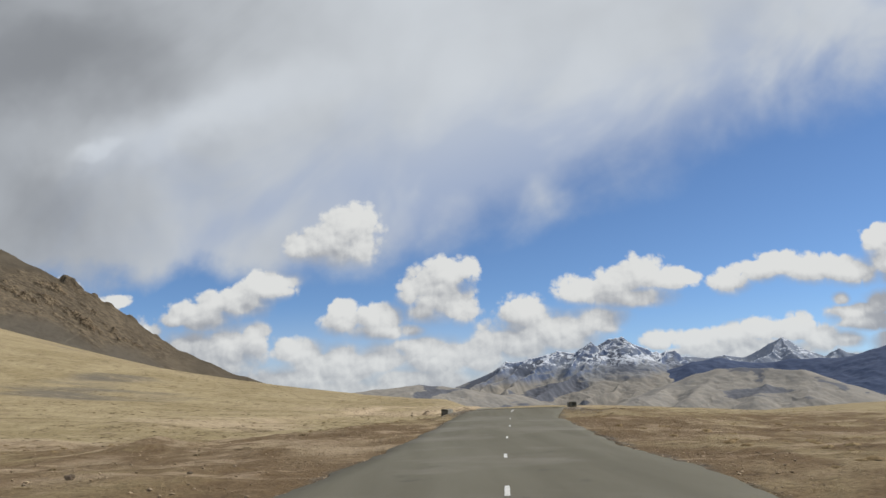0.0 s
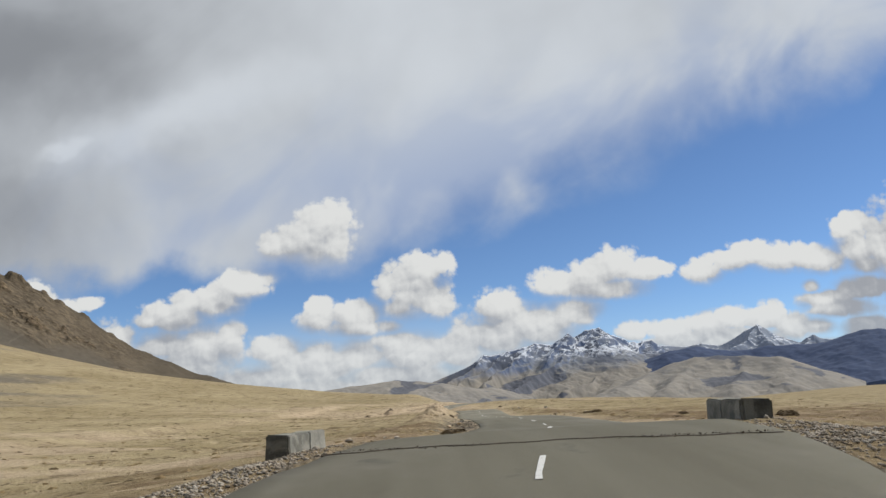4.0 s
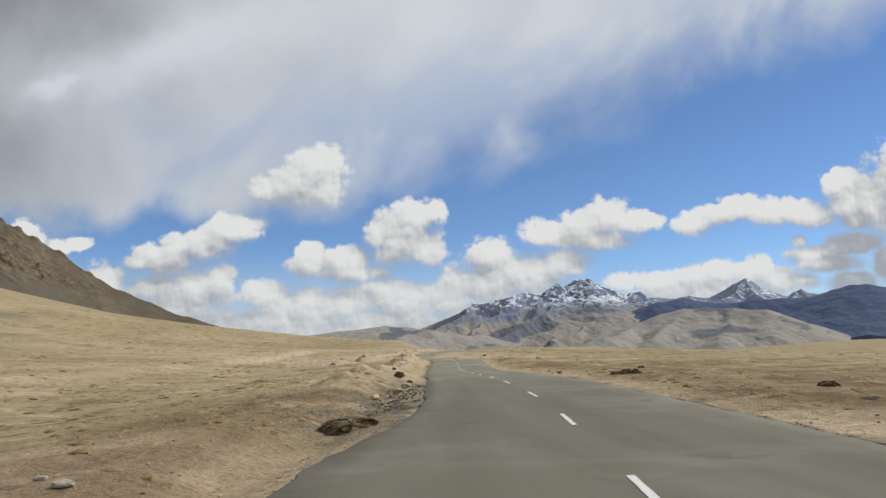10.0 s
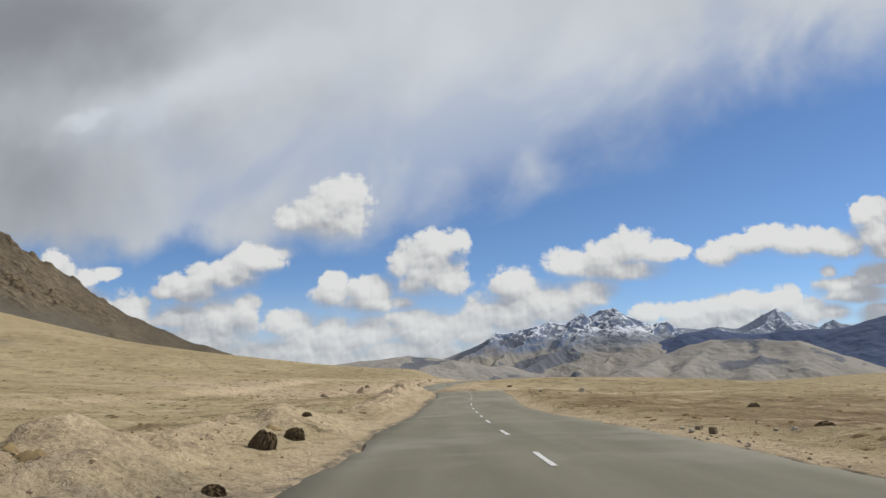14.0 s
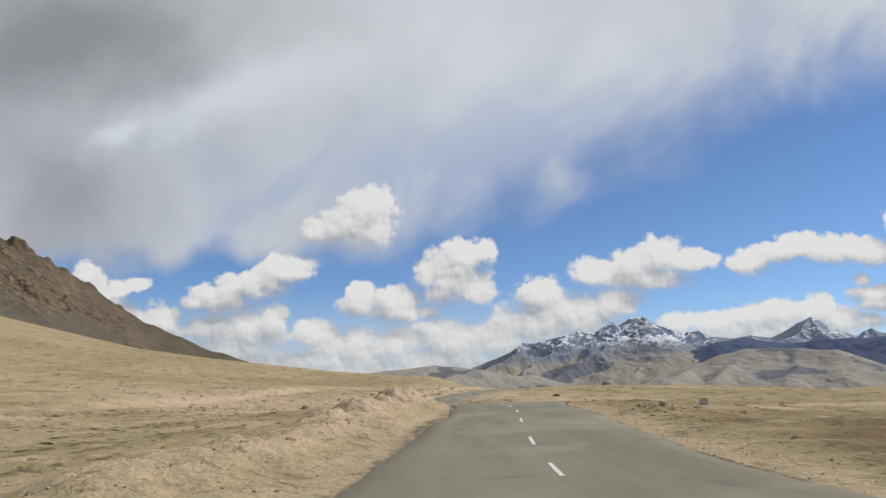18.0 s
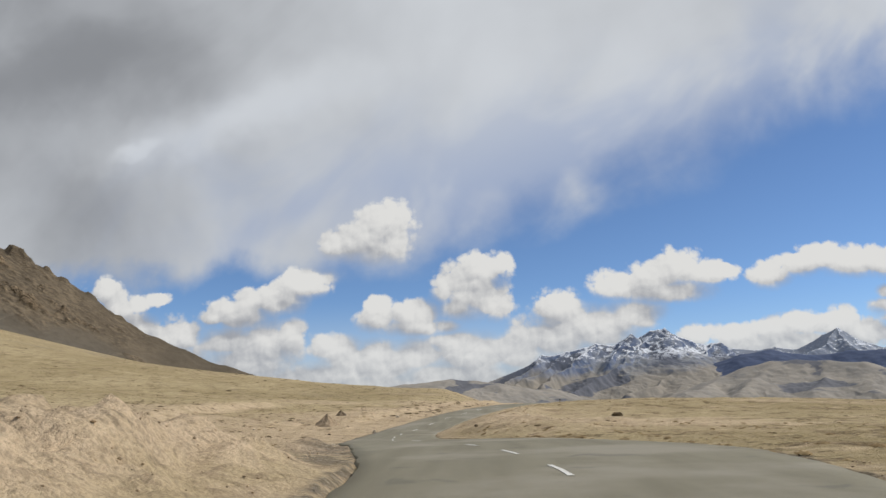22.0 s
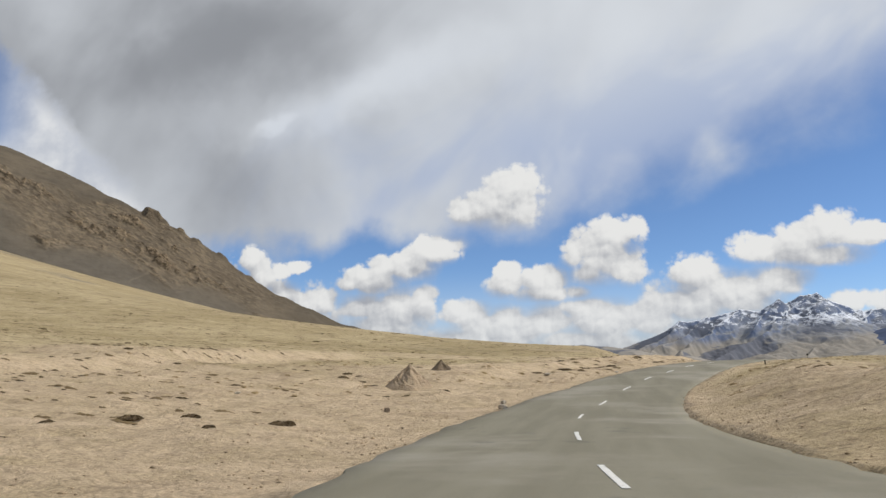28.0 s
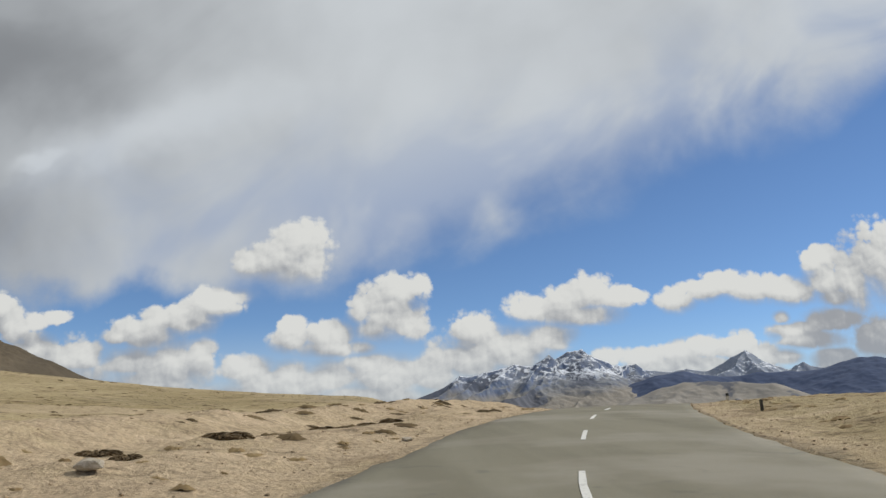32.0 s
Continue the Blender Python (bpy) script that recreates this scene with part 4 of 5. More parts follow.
range_object("dark blue mountain rising above the plain, cloud shade and haze in its colour",
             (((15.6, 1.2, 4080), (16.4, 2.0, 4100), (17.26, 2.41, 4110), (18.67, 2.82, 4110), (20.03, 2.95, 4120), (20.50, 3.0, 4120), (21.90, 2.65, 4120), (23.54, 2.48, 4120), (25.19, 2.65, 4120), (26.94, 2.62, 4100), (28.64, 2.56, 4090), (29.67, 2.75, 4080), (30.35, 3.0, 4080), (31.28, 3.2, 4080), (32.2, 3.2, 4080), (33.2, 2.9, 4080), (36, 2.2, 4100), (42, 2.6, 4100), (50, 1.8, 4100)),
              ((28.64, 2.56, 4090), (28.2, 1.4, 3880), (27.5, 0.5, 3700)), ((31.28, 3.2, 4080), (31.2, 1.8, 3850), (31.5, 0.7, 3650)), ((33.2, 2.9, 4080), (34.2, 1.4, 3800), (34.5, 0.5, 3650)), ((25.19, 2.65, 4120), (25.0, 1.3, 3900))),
             m_dim_blue, (13, 52, 3450, 4500), (0.52, 0.34), 250, 0.28, 65, round_=30)

# ---- lane dashes on the road ----
DASHES = (2.5, 11.4, 19.3, 29.0, 39.0, 48.9, 56.4, 63.0, 71.5, 80.1, 88.8, 97.9, 106.9, 114.8, 122.8, 130.9, 138.5, 146.2, 153.0, 160.4, 170.0, 178.6, 186.4, 193.0, 198.8, 204.6, 215.3, 223.4, 230.0, 237.4, 245.0, 253.3, 261.7, 271.2, 279.0, 286.8, 294.0, 301.5)
for k, y0 in enumerate(DASHES):
    rng = random.Random(k)
    bm = bmesh.new()
    half = (0.62 if y0 < 75 else 0.9 if 190 < y0 < 236 else 1.2) + 0.2 * rng.random()
    rows = []
    for i in range(9):
        y = y0 - half + 2 * half * i / 8
        x, z = road(np.array([y]))
        side = (0.034 if y0 < 75 else 0.043) + 0.010 * rng.random()
        top = float(z[0]) + 0.03 + 0.005 * float(fbm(np.array([0.0]), np.array([y / 2.5]), 3, 73)[0]) + 0.009
        mid = float(x[0]) + float(np.interp(y, (25, 39, 49, 56, 188, 193, 211, 216, 225, 236, 256, 262, 272, 279), (0.03, 0.26, 0.36, 0, 0, 0.2, 0.2, -0.15, -0.25, 0.05, 0.05, 0.27, 0.15, -0.1)))
        rows.append([bm.verts.new((mid + s, y, top + dz)) for s, dz in ((-side, -0.015), (-side, 0), (side, 0), (side, -0.015))])
    for a, b in zip(rows[:-1], rows[1:]):
        for i in range(3):
            bm.faces.new((a[i], a[i + 1], b[i + 1], b[i]))
    part("lane_dash", bm, m_line, road_ob)


# ---- stones ----
def rock_mesh(name, seed, squash, rough=0.35, cuts=2):
    rng = random.Random(seed)
    bm = bmesh.new()
    bmesh.ops.create_icosphere(bm, subdivisions=cuts, radius=0.5)
    off = Vector((rng.random() * 50, rng.random() * 50, rng.random() * 50))
    planes = [(Vector((rng.gauss(0, 1), rng.gauss(0, 1), rng.gauss(0, 1))).normalized(), 0.30 + 0.14 * rng.random()) for _ in range(7)]
    for vert in bm.verts:
        co = vert.co.copy()
        for nrm, dist in planes:
            over = co.dot(nrm) - dist
            if over > 0:
                co -= nrm * over * 0.9
        co += co.normalized() * noise.noise(co * 4 + off) * 0.10 * rough / 0.35
        vert.co = Vector((co.x * squash[0], co.y * squash[1], co.z * squash[2]))
    me = bpy.data.meshes.new(name)
    bm.to_mesh(me)
    bm.free()
    return me


def block_mesh(name, seed, squash):
    """A broken block: flat sides, chipped corners."""
    rng = random.Random(seed)
    bm = bmesh.new()
    bmesh.ops.create_cube(bm, size=1.0)
    bmesh.ops.subdivide_edges(bm, edges=bm.edges[:], cuts=3, use_grid_fill=True)
    off = Vector((rng.random() * 50, rng.random() * 50, rng.random() * 50))
    for vert in bm.verts:
        co = vert.co
        corner = max(0.0, co.length - 0.68)
        co -= co.normalized() * corner * (0.7 + 0.8 * noise.noise(co * 2 + off))
        co += noise.noise_vector(co * 2.2 + off) * 0.07
        co.x += 0.12 * co.z * (rng.random() * 0.2 + 0.9)
        vert.co = Vector((co.x * squash[0], co.y * squash[1], co.z * squash[2]))
    me = bpy.data.meshes.new(name)
    bm.to_mesh(me)
    bm.free()
    return me


SHAPES = [rock_mesh("stone", 100 + i, s) for i, s in enumerate(((1, 0.8, 0.6), (1, 0.7, 0.75), (0.9, 1, 0.5), (1.1, 0.7, 0.45), (0.8, 0.9, 0.85)))] + [block_mesh("stone", 120, (1, 0.7, 0.52)), block_mesh("stone", 121, (0.8, 0.7, 0.75))]


def stone(x, y, size, label, mat=None, shape=0, turn=0.0, sink=0.2, group="", lift=0.0):
    me = SHAPES[shape % len(SHAPES)]
    me = me.copy()
    me.materials.clear()
    me.materials.append(mat or m_stone)
    ob = new("stone", me)
    low = min(v.co.z for v in me.vertices)
    ob.matrix_world = Matrix.Translation((x, y, ground_at(x, y) - low * size * (1 - sink) + lift)) @ Matrix.Rotation(turn, 4, "Z") @ Matrix.Scale(size, 4)
    return tagged(ob, label, "stone", group)


def by_road(y, n):
    """Plan place n metres to the right of the road's centre."""
    return float(road(np.array([float(y)]))[0][0]) + n, y


# ---- culvert parapets ----
def parapet(x, y, z, heading, length, label, thick=0.66, tall=0.80):
    base = new("culvert_parapet")
    base.matrix_world = pose(x, y, z, 0, 0, heading)
    tagged(base, label, "parapet", "culvert parapets")

    def slab(name, y0, y1, mat, grow=0.0, text=""):
        bm = bmesh.new()
        bmesh.ops.create_cube(bm, size=1.0)
        bmesh.ops.subdivide_edges(bm, edges=bm.edges[:], cuts=5, use_grid_fill=True)
        for vert in bm.verts:
            co = vert.co
            lean = 0.05 * (0.5 - co.z)
            vert.co = Vector((co.x * (thick + 2 * grow + lean), (y0 + y1) / 2 + co.y * (y1 - y0), (co.z + 0.5) * (tall + grow)))
            vert.co += Vector((noise.noise(vert.co * 2.3), noise.noise(vert.co * 2.3 + Vector((9, 0, 0))), noise.noise(vert.co * 1.7 + Vector((0, 9, 0))))) * 0.03
        bmesh.ops.bevel(bm, geom=[e for e in bm.edges if e.calc_face_angle(0) > 0.9], offset=0.035, segments=2, affect="EDGES")
        return part(name, bm, mat, base, text)

    # the end slab is darker than the wall blocks
    slab("end_face", 0.0, 0.16, m_blackish, 0.004, "blackish brown end")
    slab("wall_block", 0.16, length * 0.56, m_concrete)
    slab("wall_block", length * 0.56 + 0.035, length, m_concrete)
    bm = bmesh.new()
    bmesh.ops.create_cube(bm, size=1.0)
    for vert in bm.verts:
        vert.co = Vector((vert.co.x * (thick - 0.05), length * 0.56 + 0.017 + vert.co.y * 0.06, 0.33 + vert.co.z * 0.62))
    part("joint", bm, m_dark, base, "dark open joint")
    return base


parapet(0.13, 66.2, 1.42, -8.5, 3.3, "low weathered concrete culvert parapet with black end beside rubble", 0.55, 0.67)
parapet(10.62, 62.9, 1.62, -6.0, 2.9, "low concrete culvert parapet standing on earth bank, black end", 0.58, 0.71)


# ---- heaps, shrubs ----
def heap(x, y, r, h, label, seed, mat=None, stretch=1.0):
    bm = bmesh.new()
    rings, seg = 14, 36
    base = ground_at(x, y)
    rows = []
    reach = ground_height(x + r * 1.3 * np.cos(np.linspace(0, 2 * np.pi, seg, endpoint=False)), y + r * 1.3 * np.sin(np.linspace(0, 2 * np.pi, seg, endpoint=False)))
    for i in range(rings + 1):
        f = i / rings
        row = []
        for k in range(seg):
            a = 2 * math.pi * k / seg
            rr = r * f * (1 + 0.22 * noise.noise(Vector((math.cos(a) * 1.3, math.sin(a) * 1.3, seed))))
            px, py = rr * math.cos(a) * stretch, rr * math.sin(a)
            pz = h * max(0.0, 1 - f) ** 1.12 + (0.22 * h * noise.noise(Vector((px * 2.2, py * 2.2, seed))) + 0.13 * h * noise.noise(Vector((px * 5, py * 5, seed)))) * math.sin(math.pi * min(1, f + 0.12))
            row.append(bm.verts.new((px, py, pz + (float(reach[k]) - base) * f / 1.3 - 0.10 * f**6 - 0.02)))
        rows.append(row)
    for a, b in zip(rows[:-1], rows[1:]):
        for k in range(seg):
            bm.faces.new((a[k], a[(k + 1) % seg], b[(k + 1) % seg], b[k]))
    bmesh.ops.remove_doubles(bm, verts=bm.verts[:], dist=1e-4)
    bmesh.ops.recalc_face_normals(bm, faces=bm.faces[:])
    ob = part("gravel_mound", bm, mat or m_spoil)
    ob.location = (x, y, base)
    return tagged(ob, label, "mound")


heap(-6.10, 272.3, 1.62, 1.40, "conical heap of gravelly earth beside the road", 3)
heap(-9.7, 237.8, 0.95, 0.85, "lone dark cone of earth on trampled sand", 11, m_dark_spoil)
heap(-5.5, 278.7, 0.85, 0.72, "small heap of gravelly earth, coloured dark for its shadow side", 7, m_dark_spoil)


def shrub(x, y, wide, tall, label, seed, mat=None, count=700, lean=0.0, long=1.0):
    """A dense dark cushion of fine twigs."""
    rng = random.Random(seed)
    root = new("shrub")
    root.matrix_world = pose(x, y, ground_at(x, y) - 0.03, 0, lean, 0) @ Matrix.Diagonal((long, 1, 1, 1))
    tagged(root, label, "shrub")
    bm = bmesh.new()
    for _ in range(count):
        a, lift = rng.random() * 2 * math.pi, math.asin(rng.random() ** 0.8)
        spin, down = rng.gauss(0, 0.25), 0.25 + 0.35 * rng.random()
        ends = []
        for aa, ll, k in ((a, lift, 0.86), (a + spin * 0.5, lift - down * 0.5, 1.0), (a + spin, max(lift - down, 0.0), 1.02 + 0.10 * rng.random())):
            k += 0.16 * noise.noise(Vector((math.cos(aa) * 1.7, math.sin(aa) * 1.7, ll * 1.5 + seed)))
            ends.append(Vector((math.cos(aa) * math.cos(ll) * wide / 2 * k, math.sin(aa) * math.cos(ll) * wide / 2 * k, math.sin(ll) * tall * k)))
        foot, mid, tip = ends
        side = (tip - foot).cross(Vector((rng.random() - 0.5, rng.random() - 0.5, rng.random() - 0.5))).normalized() * (0.010 + 0.012 * rng.random())
        va = [bm.verts.new(q) for q in (foot - side, foot + side, mid + side, mid - side, tip)]
        bm.faces.new((va[0], va[1], va[2], va[3]))
        bm.faces.new((va[3], va[2], va[4]))
    part("crown", bm, mat or m_twig, root)
    bm = bmesh.new()
    bmesh.ops.create_icosphere(bm, subdivisions=2, radius=1)
    for vert in bm.verts:
        k = 0.84 + 0.20 * noise.noise(vert.co * 2.2 + Vector((seed, 0, 0)))
        vert.co = Vector((vert.co.x * wide / 2 * k, vert.co.y * wide / 2 * k, max(-0.03, vert.co.z * tall * k)))
    part("cushion", bm, mat or m_twig, root)
    return root


shrub(6.30, 117.7, 0.42, 0.38, "dark brown shaggy sod leaning down the sandy bank", 1, None, 900, 24, 1.25)
shrub(6.38, 120.7, 0.36, 0.33, "dark brown shaggy sod leaning down the sandy bank", 2, None, 900, 28, 1.25)
shrub(6.98, 112.0, 0.24, 0.13, "small dark sod at the foot of the bank", 3, None, 300, 10, 1.3)
shrub(5.92, 125.5, 0.22, 0.12, "small dark sod on the sandy bank", 4, None, 300, 10, 1.3)

# ---- scattered stuff ----
def stuff(name, label, category, verts, faces, mat):
    me = bpy.data.meshes.new(name)
    me.vertices.add(len(verts))
    me.vertices.foreach_set("co", verts.astype(np.float32).ravel())
    me.loops.add(faces.size)
    me.loops.foreach_set("vertex_index", faces.astype(np.int32).ravel())
    me.polygons.add(len(faces))
    me.polygons.foreach_set("loop_start", np.arange(0, faces.size, 3, dtype=np.int32))
    me.update(calc_edges=True)
    me.materials.append(mat)
    return tagged(new(name, me), label, category, kind="stuff")


OCTA_V = np.array([(1, 0, 0), (0, 1, 0), (-1, 0, 0), (0, -1, 0), (0, 0, 0.8), (0, 0, -0.8)], float)
OCTA_F = np.array([(0, 1, 4), (1, 2, 4), (2, 3, 4), (3, 0, 4), (1, 0, 5), (2, 1, 5), (3, 2, 5), (0, 3, 5)])


def pebbles(x, y, size, z, rng):
    k = len(x)
    shape = OCTA_V[None] * rng.uniform(0.6, 1.3, (k, 6, 3))
    a = rng.uniform(0, 6.28, k)
    c, s_ = np.cos(a)[:, None], np.sin(a)[:, None]
    vx, vy = shape[..., 0] * c - shape[..., 1] * s_, shape[..., 0] * s_ + shape[..., 1] * c
    v = np.stack([x[:, None] + vx * size[:, None], y[:, None] + vy * size[:, None], z[:, None] + shape[..., 2] * size[:, None] * 0.7], -1)
    f = OCTA_F[None] + (np.arange(k) * 6)[:, None, None]
    return v.reshape(-1, 3), f.reshape(-1, 3)


def cushions(x, y, size, tall, rng, spikes=9):
    """Low ragged tussocks: a crown of spiky rays round a raised middle."""
    k = len(x)
    a = np.linspace(0, 2 * np.pi, 2 * spikes, endpoint=False)[None] + rng.uniform(0, 6.28, (k, 1))
    r = np.where(np.arange(2 * spikes) % 2 == 0, 1.0, 0.55)[None] * rng.uniform(0.65, 1.25, (k, 2 * spikes))
    flat = rng.uniform(0.55, 1.0, (k, 1))
    ox, oy = r * np.cos(a) * size[:, None] * 1.2, r * np.sin(a) * size[:, None] * flat
    px, py = x[:, None] + ox, y[:, None] + oy
    pz = ground_height(px, py) + np.where(np.arange(2 * spikes) % 2 == 0, 0.45, -0.06)[None] * tall[:, None] * rng.uniform(0.3, 1.2, (k, 2 * spikes))
    ix, iy = x[:, None] + ox * 0.45, y[:, None] + oy * 0.45
    iz = ground_height(ix, iy) + tall[:, None] * rng.uniform(0.6, 1.15, (k, 2 * spikes))
    cx_, cy_ = x[:, None], y[:, None]
    cz_ = ground_height(cx_, cy_) + tall[:, None] * 0.75
    m = 2 * spikes
    v = np.concatenate([np.stack([px, py, pz], -1), np.stack([ix, iy, iz], -1), np.stack([cx_, cy_, cz_], -1)], 1)
    i = np.arange(m)
    j = (i + 1) % m
    f = np.concatenate([np.stack([i, j, m + j], -1), np.stack([i, m + j, m + i], -1), np.stack([m + i, m + j, np.full(m, 2 * m)], -1)])
    f = f[None] + (np.arange(k) * (2 * m + 1))[:, None, None]
    return v.reshape(-1, 3), f.reshape(-1, 3)


rng = np.random.default_rng(5)


def lay(count, y0, y1, n0, n1, seed, cut, grain=14.0, bias=1.0):
    """Plan places beside the road, kept where a patchy mask is high."""
    y = rng.uniform(y0, y1, count)
    n = n0 + (n1 - n0) * rng.uniform(0, 1, count) ** bias
    x = road(y)[0] + n
    keep = fbm(x / grain, y / grain, 3, seed) > cut
    return x[keep], y[keep], n[keep]


def join(parts):
    vs, fs, k = [], [], 0
    for v, f in parts:
        vs.append(v)
        fs.append(f + k)
        k += len(v)
    return np.concatenate(vs), np.concatenate(fs)


# dark tussocks
sets = []
for count, y0, y1, n0, n1, seed, cut, lo, hi, bias in ((1500, 0, 330, 7, 60, 81, 0.05, 0.10, 0.30, 1.3), (1200, 30, 330, 60, 220, 82, 0.0, 0.2, 0.55, 1.2), (700, 0, 215, -8, -40, 83, 0.05, 0.10, 0.30, 1.0),
                                                       (2300, 60, 420, -16, -90, 84, -0.1, 0.12, 0.38, 1.0), (2600, 120, 640, -60, -330, 85, -0.1, 0.25, 0.65, 1.0), (600, 262, 345, -5.5, -45, 86, -0.05, 0.15, 0.45, 1.3), (520, 205, 262, -12, -45, 87, -0.1, 0.12, 0.36, 1.0)):
    x, y, n = lay(count, y0, y1, n0, n1, seed, cut, bias=bias)
    size = rng.uniform(lo, hi, len(x)) * rng.uniform(0.6, 1.0, len(x))
    sets.append(cushions(x, y, size, size * rng.uniform(0.14, 0.32, len(x)), rng))
v, f = join(sets)
stuff("dry_tussocks", "low dark brown tussocks of dried grass scattered over the plateau", "grass", v, f, m_tuss)
# straw
sets = []
for count, y0, y1, n0, n1, seed, cut, bias in ((2200, 0, 330, 5.5, 50, 91, -0.1, 1.5), (1500, 0, 230, -6, -40, 92, -0.1, 1.3), (900, 262, 345, -5, -40, 93, -0.1, 1.3)):
    x, y, n = lay(count, y0, y1, n0, n1, seed, cut, bias=bias)
    size = rng.uniform(0.07, 0.22, len(x))
    sets.append(cushions(x, y, size, size * rng.uniform(0.25, 0.5, len(x)), rng, 6))
v, f = join(sets)
stuff("straw_grass", "short straw-coloured grass in sparse clumps", "grass", v, f, m_straw)
# gravel along the verges and pebbles on the earth
sets = []
for count, y0, y1, n0, n1, lo, hi, bias in ((5200, 0, 320, 3.45, 6.2, 0.012, 0.05, 1.6), (1500, 0, 92, -3.45, -6.2, 0.012, 0.05, 1.6), (900, 92, 212, -3.8, -6.2, 0.010, 0.035, 1.2), (1700, 212, 320, -3.5, -6.2, 0.012, 0.045, 1.6), (3200, 90, 206, -4.5, -11, 0.015, 0.055, 1.0), (2500, 0, 320, 6, 30, 0.02, 0.07, 1.2),
                                            (3000, 195, 330, -4.5, -30, 0.02, 0.065, 1.2), (2200, 0, 100, -5, -30, 0.02, 0.07, 1.2), (1500, 216, 300, 4, 16, 0.02, 0.05, 1.0)):
    y = rng.uniform(y0, y1, count)
    n = n0 + (n1 - n0) * rng.uniform(0, 1, count) ** bias
    n = n + np.sign(n) * (half_width(y) - HALF)
    x = road(y)[0] + n
    size = lo + (hi - lo) * rng.uniform(0, 1, count) ** 3
    sets.append(pebbles(x, y, size, ground_height(x, y) + size * 0.2, rng))
v, f = join(sets)
stuff("gravel", "loose tan gravel and pebbles along the verges", "gravel", v, f, m_stone)
# rubble round the culvert, and a dark littered strip in the hollow
sets = []
for count, x0, y0, wx_, wy_, lo, hi in ((420, 0.6, 66.5, 1.3, 3.2, 0.03, 0.12), (3200, 1.0, 58.5, 1.2, 3.6, 0.010, 0.050), (3200, 10.0, 58.0, 1.6, 3.4, 0.010, 0.050), (300, -0.4, 69.0, 1.5, 1.0, 0.05, 0.16), (420, 12.6, 62.5, 2.0, 3.0, 0.02, 0.09), (150, 11.2, 66.5, 0.6, 2.2, 0.03, 0.10), (40, 15.9, 118.2, 0.9, 1.6, 0.015, 0.05), (60, 19.3, 173.3, 1.6, 1.6, 0.03, 0.08), (40, 4.4, 216.5, 0.9, 1.6, 0.03, 0.07)):
    x, y = x0 + rng.normal(0, wx_ * 0.5, count), y0 + rng.normal(0, wy_ * 0.6, count)
    off = np.abs(x - road(y)[0]) > half_width(y) + 0.1
    x, y = x[off], y[off]
    size = lo + (hi - lo) * rng.uniform(0, 1, len(x)) ** 2
    sets.append(pebbles(x, y, size, ground_height(x, y) + size * 0.3, rng))
v, f = join(sets)
stuff("rubble", "heaped grey broken stones beside the culvert", "rubble", v, f, m_grit)
sets = []
x, y = road(np.linspace(97, 109, 500))[0] - 4.7 + rng.normal(0, 0.5, 500), np.linspace(97, 109, 500)
keep = np.abs(x - road(y)[0]) > half_width(y) + 0.1
sets.append(pebbles(x[keep], y[keep], 0.012 + 0.05 * rng.uniform(0, 1, keep.sum()) ** 3, ground_height(x[keep], y[keep]) + 0.02, rng))
x, y = road(np.linspace(214, 219, 160))[0] - 5.2 + rng.normal(0, 0.55, 160), np.linspace(214, 219, 160)
sets.append(pebbles(x, y, 0.010 + 0.028 * rng.uniform(0, 1, 160) ** 2, ground_height(x, y) + 0.02, rng))
x = rng.uniform(-3.4, 3.4, 420)
y = 59.0 - 0.14 * x + rng.normal(0, 0.10, 420)
x = road(y)[0] + x
sets.append(pebbles(x, y, 0.006 + 0.018 * rng.uniform(0, 1, 420) ** 2, road(y)[1] + 0.025, rng))
v, f = join(sets)
stuff("tarry_debris", "dark tarry clods and broken asphalt beside the road", "debris", v, f, m_dark)

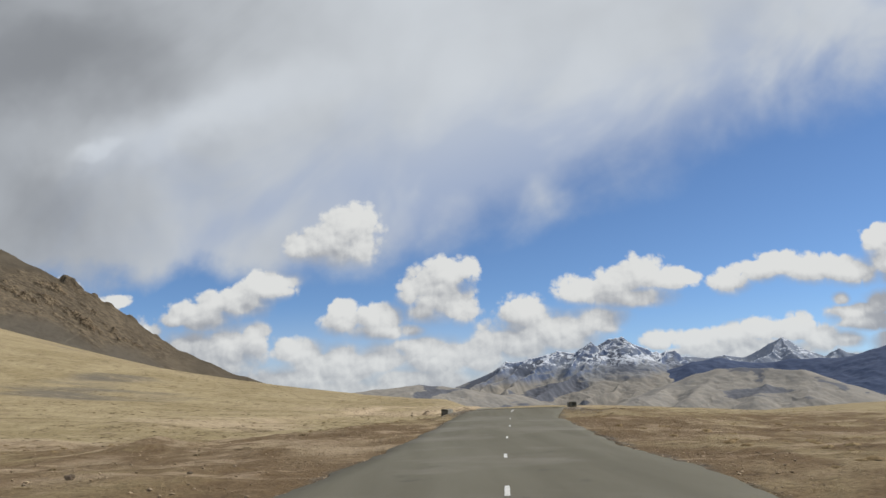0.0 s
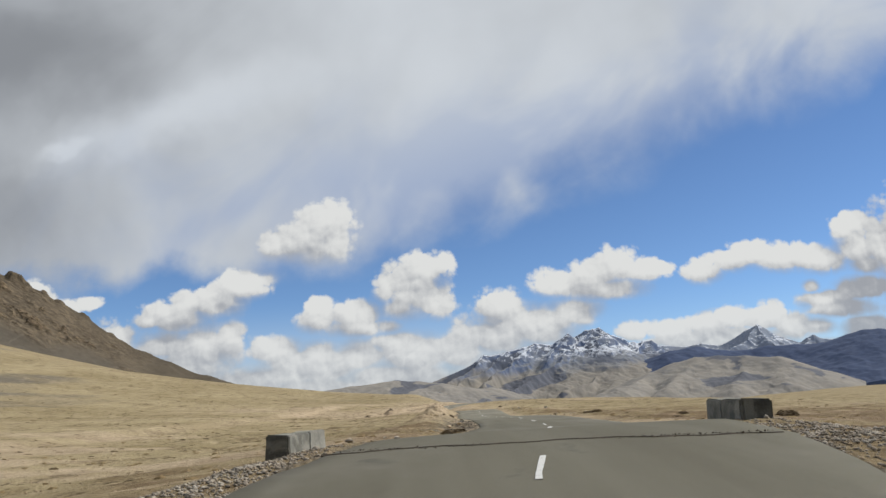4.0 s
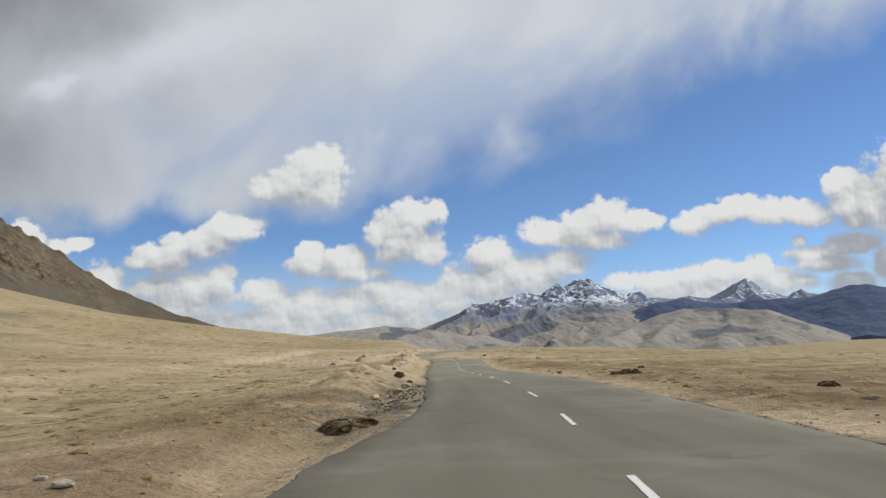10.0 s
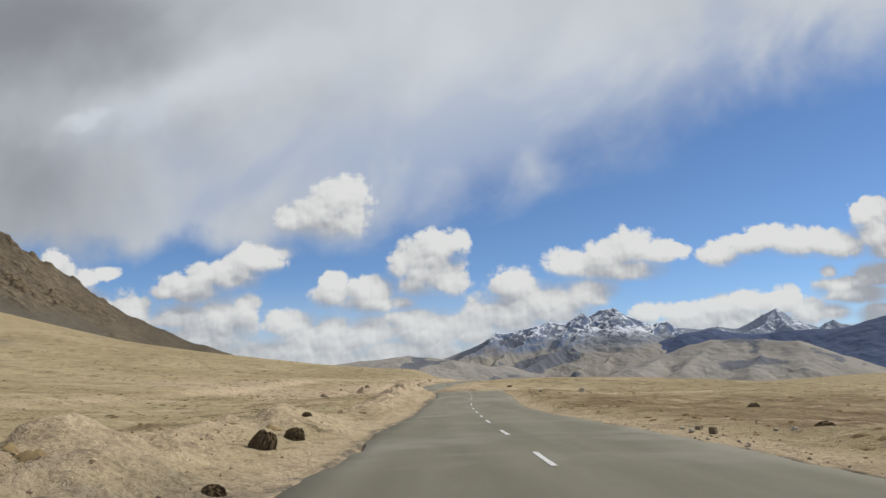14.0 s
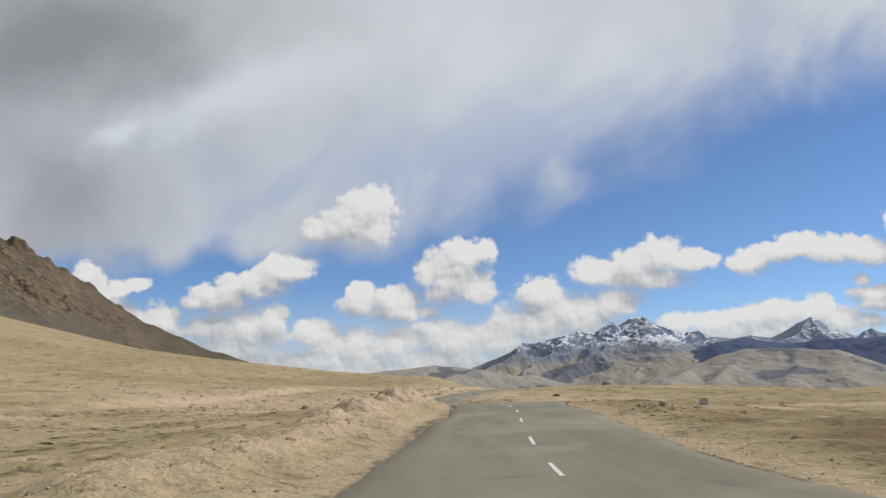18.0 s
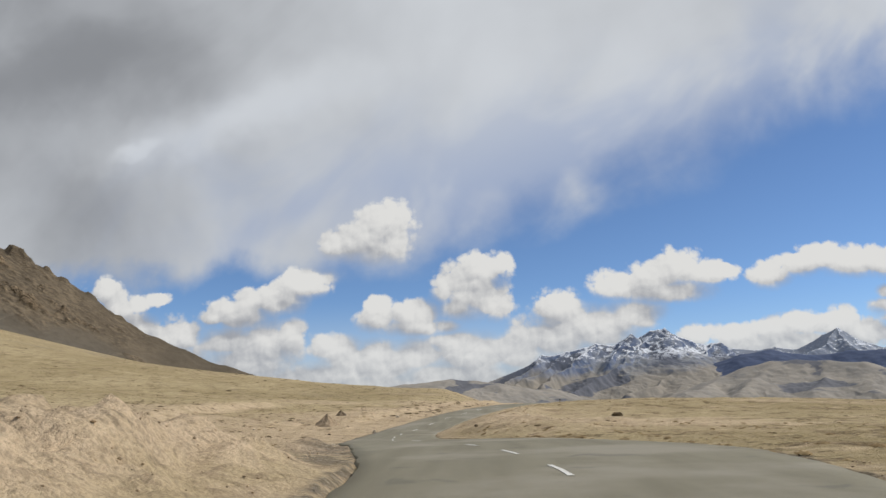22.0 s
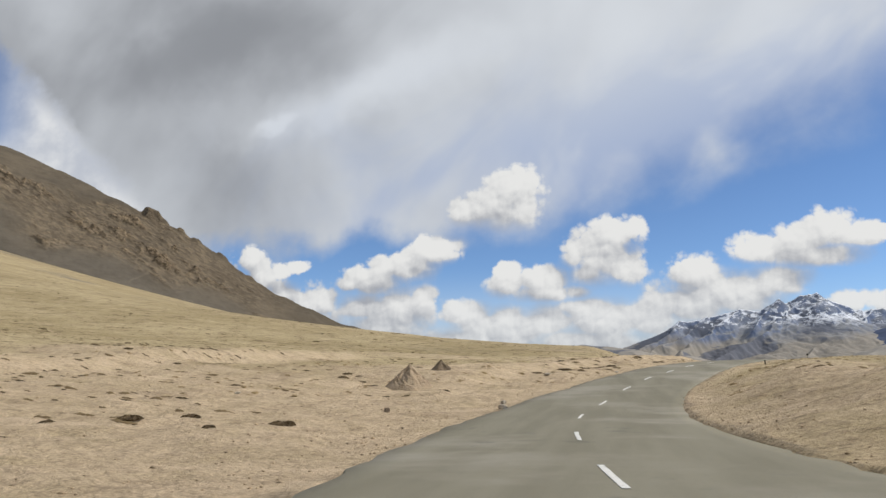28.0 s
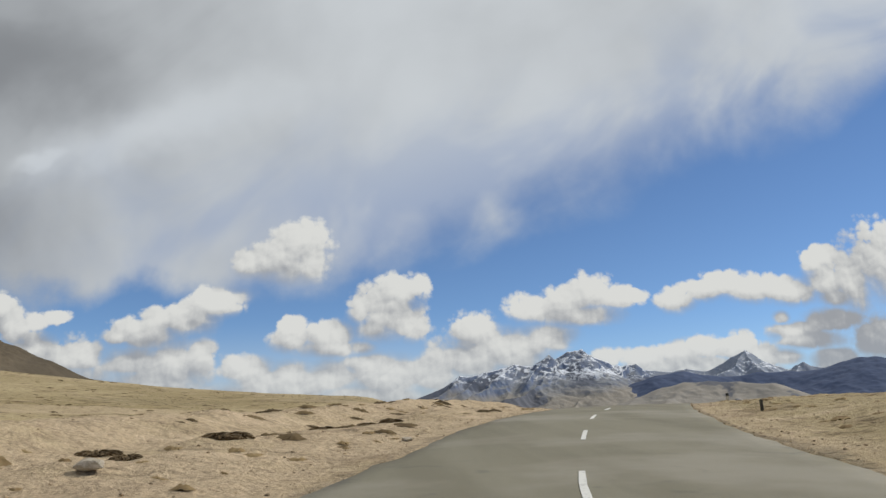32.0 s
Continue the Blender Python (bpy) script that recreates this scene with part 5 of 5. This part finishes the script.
# ---- stones, one by one ----
for x, y, size, mat, shape, label in (
    (3.3, 78.9, 0.36, m_pale, 6, "upright whitewashed boulder at the verge"), (2.5, 83.3, 0.30, m_pale, 3, "flat pale stone lying in the dust"), (1.9, 83.9, 0.22, m_pale, 3, "small flat pale stone in the dust"),
    (6.82, 107.9, 0.50, m_pale, 5, "white slab among dark debris at the verge"), (6.5, 106.6, 0.40, m_stone, 2, "grey stone among dark debris"), (5.6, 103.5, 0.55, m_stone, 3, "flat grey slab beside the hollow"),
    (15.3, 75.2, 0.32, m_pale, 0, "pale rounded stone beside the road"), (18.2, 115.0, 0.22, m_pale, 4, "pinkish-pale upright stone on the plain"), (16.4, 122.9, 0.18, m_pale, 2, "pale stone on the gravel verge"),
    (16.7, 122.5, 0.20, m_brownstone, 5, "dark brown stone on the gravel verge"), (16.1, 121.3, 0.22, m_pale, 0, "pale block of stone at the road edge"), (16.5, 120.9, 0.24, m_brownstone, 6, "brown block of stone at the road edge"),
    (17.9, 120.6, 0.18, m_pale, 3, "pale stone lying on dry earth"), (18.2, 120.3, 0.20, m_pale, 0, "pale angular stone lying on dry earth"), (26.7, 189.5, 0.70, m_pale, 6, "pale boulder with dark base on the plain"),
    (19.6, 172.8, 0.40, m_pale, 1, "pale rock set in a brown earth mound"), (18.7, 173.6, 0.22, m_brownstone, 0, "brown stone on an earth mound"), (5.9, 213.9, 0.22, m_pale, 3, "pale slab beside the asphalt edge"),
    (4.2, 222.0, 0.36, m_pale, 3, "whitish slab on trampled sand"), (3.4, 224.5, 0.30, m_pale, 2, "small whitish stone on trampled sand"), (-2.6, 255.9, 0.24, m_brownstone, 6, "dark brown cube-like rock on sand"),
    (1.30, 259.9, 0.40, m_pale, 5, "block-shaped stone with white top at the verge"), (0.85, 263.4, 0.27, m_pale, 6, "small pale stone at the verge"), (1.4, 281.9, 0.50, m_pale, 3, "flat whitish boulder among dark tussocks"),
    (-7.6, 15.9, 0.22, m_brownstone, 1, "brown stone on bare ground"), (-5.6, 17.2, 0.16, m_brownstone, 2, "small brown stone on bare ground"), (12.0, 242.4, 0.35, m_brownstone, 0, "brown stone on the sandy hump"),
    (6.3, 289.1, 0.30, m_pale, 3, "small pale stone near the road"), (-12.0, 262.0, 0.30, m_pale, 2, "small pale stone on the slope"), (17.5, 262.0, 0.60, m_pale, 3, "pale flat slab on the hump")):
    stone(x, y, size, label, mat, shape, turn=(x * 7 + y) % 6.28)
chunk = [rock_mesh("stone", 300 + i, sq, 0.5, 1) for i, sq in enumerate(((1, 0.8, 0.6), (1, 0.7, 0.5), (0.9, 1, 0.6), (1.1, 0.7, 0.5)))]
for me in chunk:
    me.materials.append(m_grit)
pick = random.Random(77)
for side, x0, y0, count in (("left", 1.15, 61.0, 70), ("right", 10.3, 60.5, 50)):
    for k in range(count):
        y = y0 + pick.gauss(0, 3.2)
        x = float(road(np.array([y]))[0][0]) + (-1 if side == "left" else 1) * (HALF + 0.35 + abs(pick.gauss(0, 0.8)))
        size = 0.045 + 0.075 * pick.random() ** 3
        ob = new("stone", chunk[k % 4])
        ob.matrix_world = Matrix.Translation((x, y, ground_at(x, y) + 0.12 * size)) @ Matrix.Rotation(pick.random() * 6.28, 4, "Z") @ Matrix.Rotation(pick.gauss(0, 0.3), 4, "X") @ Matrix.Scale(size, 4)
        tagged(ob, "grey broken stone lying in the rubble at the culvert", "stone", "rubble stones")
for i, (x, y, size) in enumerate(((17.2, 110.4, 0.55), (17.7, 110.9, 0.65), (18.3, 111.2, 0.85), (18.6, 113.4, 0.5), (19.4, 121.2, 0.5), (33.0, 158.0, 0.9), (30.5, 208.0, 0.8))):
    shrub(x, y, size, size * 0.38, "dark turf clod on the dry plain", 60 + i, m_twig, 240)

# open joint across the road at the culvert
bm = bmesh.new()
rows = []
for i in range(41):
    n = -HALF + 2 * HALF * i / 40
    y = 59.0 - 0.14 * n + 0.10 * math.sin(n * 2.3) + 0.05 * math.sin(n * 7.1)
    x, z = road(np.array([y]))
    wide = 0.05 + 0.04 * abs(math.sin(n * 3.7 + 1))
    rows.append([bm.verts.new((float(x[0]) + n, y + d, float(z[0]) + 0.03 - 0.004 * n * n + dz)) for d, dz in ((-wide, -0.02), (-wide * 0.6, 0.014), (wide * 0.6, 0.012), (wide, -0.02))])
for a, b in zip(rows[:-1], rows[1:]):
    for i in range(3):
        bm.faces.new((a[i], b[i], b[i + 1], a[i + 1]))
part("road_joint", bm, m_dark, road_ob, "dark gravelly joint across the asphalt")

# the wide cushion at (5.5, 92.2) is added in place of a dark overhung hollow
for i, (x, y, wide, tall) in enumerate(((32.5, 111.9, 0.9, 0.35), (23.0, 93.6, 0.9, 0.32), (21.2, 83.8, 1.1, 0.35), (21.1, 98.1, 0.7, 0.22), (5.5, 92.2, 1.7, 0.36), (2.9, 80.6, 0.3, 0.08),
                                        (-3.3, 247.9, 0.8, 0.14), (-7.6, 247.1, 0.7, 0.12), (-6.8, 249.0, 0.6, 0.12), (-4.5, 246.0, 0.4, 0.14), (0.4, 285.0, 0.9, 0.14), (2.3, 287.3, 1.1, 0.16), (1.2, 284.2, 0.6, 0.12),
                                        (3.9, 293.1, 0.9, 0.14), (5.1, 296.4, 0.8, 0.14), (5.9, 298.6, 0.9, 0.16), (24.0, 246.0, 0.9, 0.3), (22.5, 243.0, 0.7, 0.25))):
    shrub(x, y, wide, tall, "flat dark brown cushion plant on dry earth", 30 + i, m_tuss if wide > 1.2 else m_twig, 260)


# ---- small posts ----
def post(x, y, wide, tall, label, dark):
    root = new("guide_post")
    root.location = (x, y, ground_at(x, y) - 0.08)
    tagged(root, label, "post", "roadside posts")
    for name, z0, z1, mat in (("shaft", 0.0, tall * 0.72, m_blackish if dark else m_pale), ("cap", tall * 0.72, tall, m_blackish)):
        bm = bmesh.new()
        bmesh.ops.create_cube(bm, size=1.0)
        for vert in bm.verts:
            k = 1 - 0.12 * (vert.co.z + 0.5)
            vert.co = Vector((vert.co.x * wide * k, vert.co.y * wide * 0.8 * k, z0 + (vert.co.z + 0.5) * (z1 - z0)))
        bmesh.ops.bevel(bm, geom=bm.edges[:], offset=wide * 0.1, segments=2, affect="EDGES")
        part(name, bm, mat, root)
    return root


post(4.05, 79.9, 0.11, 0.34, "stubby black kerb post at the road edge", True)
post(26.6, 316.1, 0.16, 0.60, "short white guide post with dark cap beyond the crest", False)
post(18.4, 295.2, 0.10, 0.45, "stubby dark post beside the road", True)
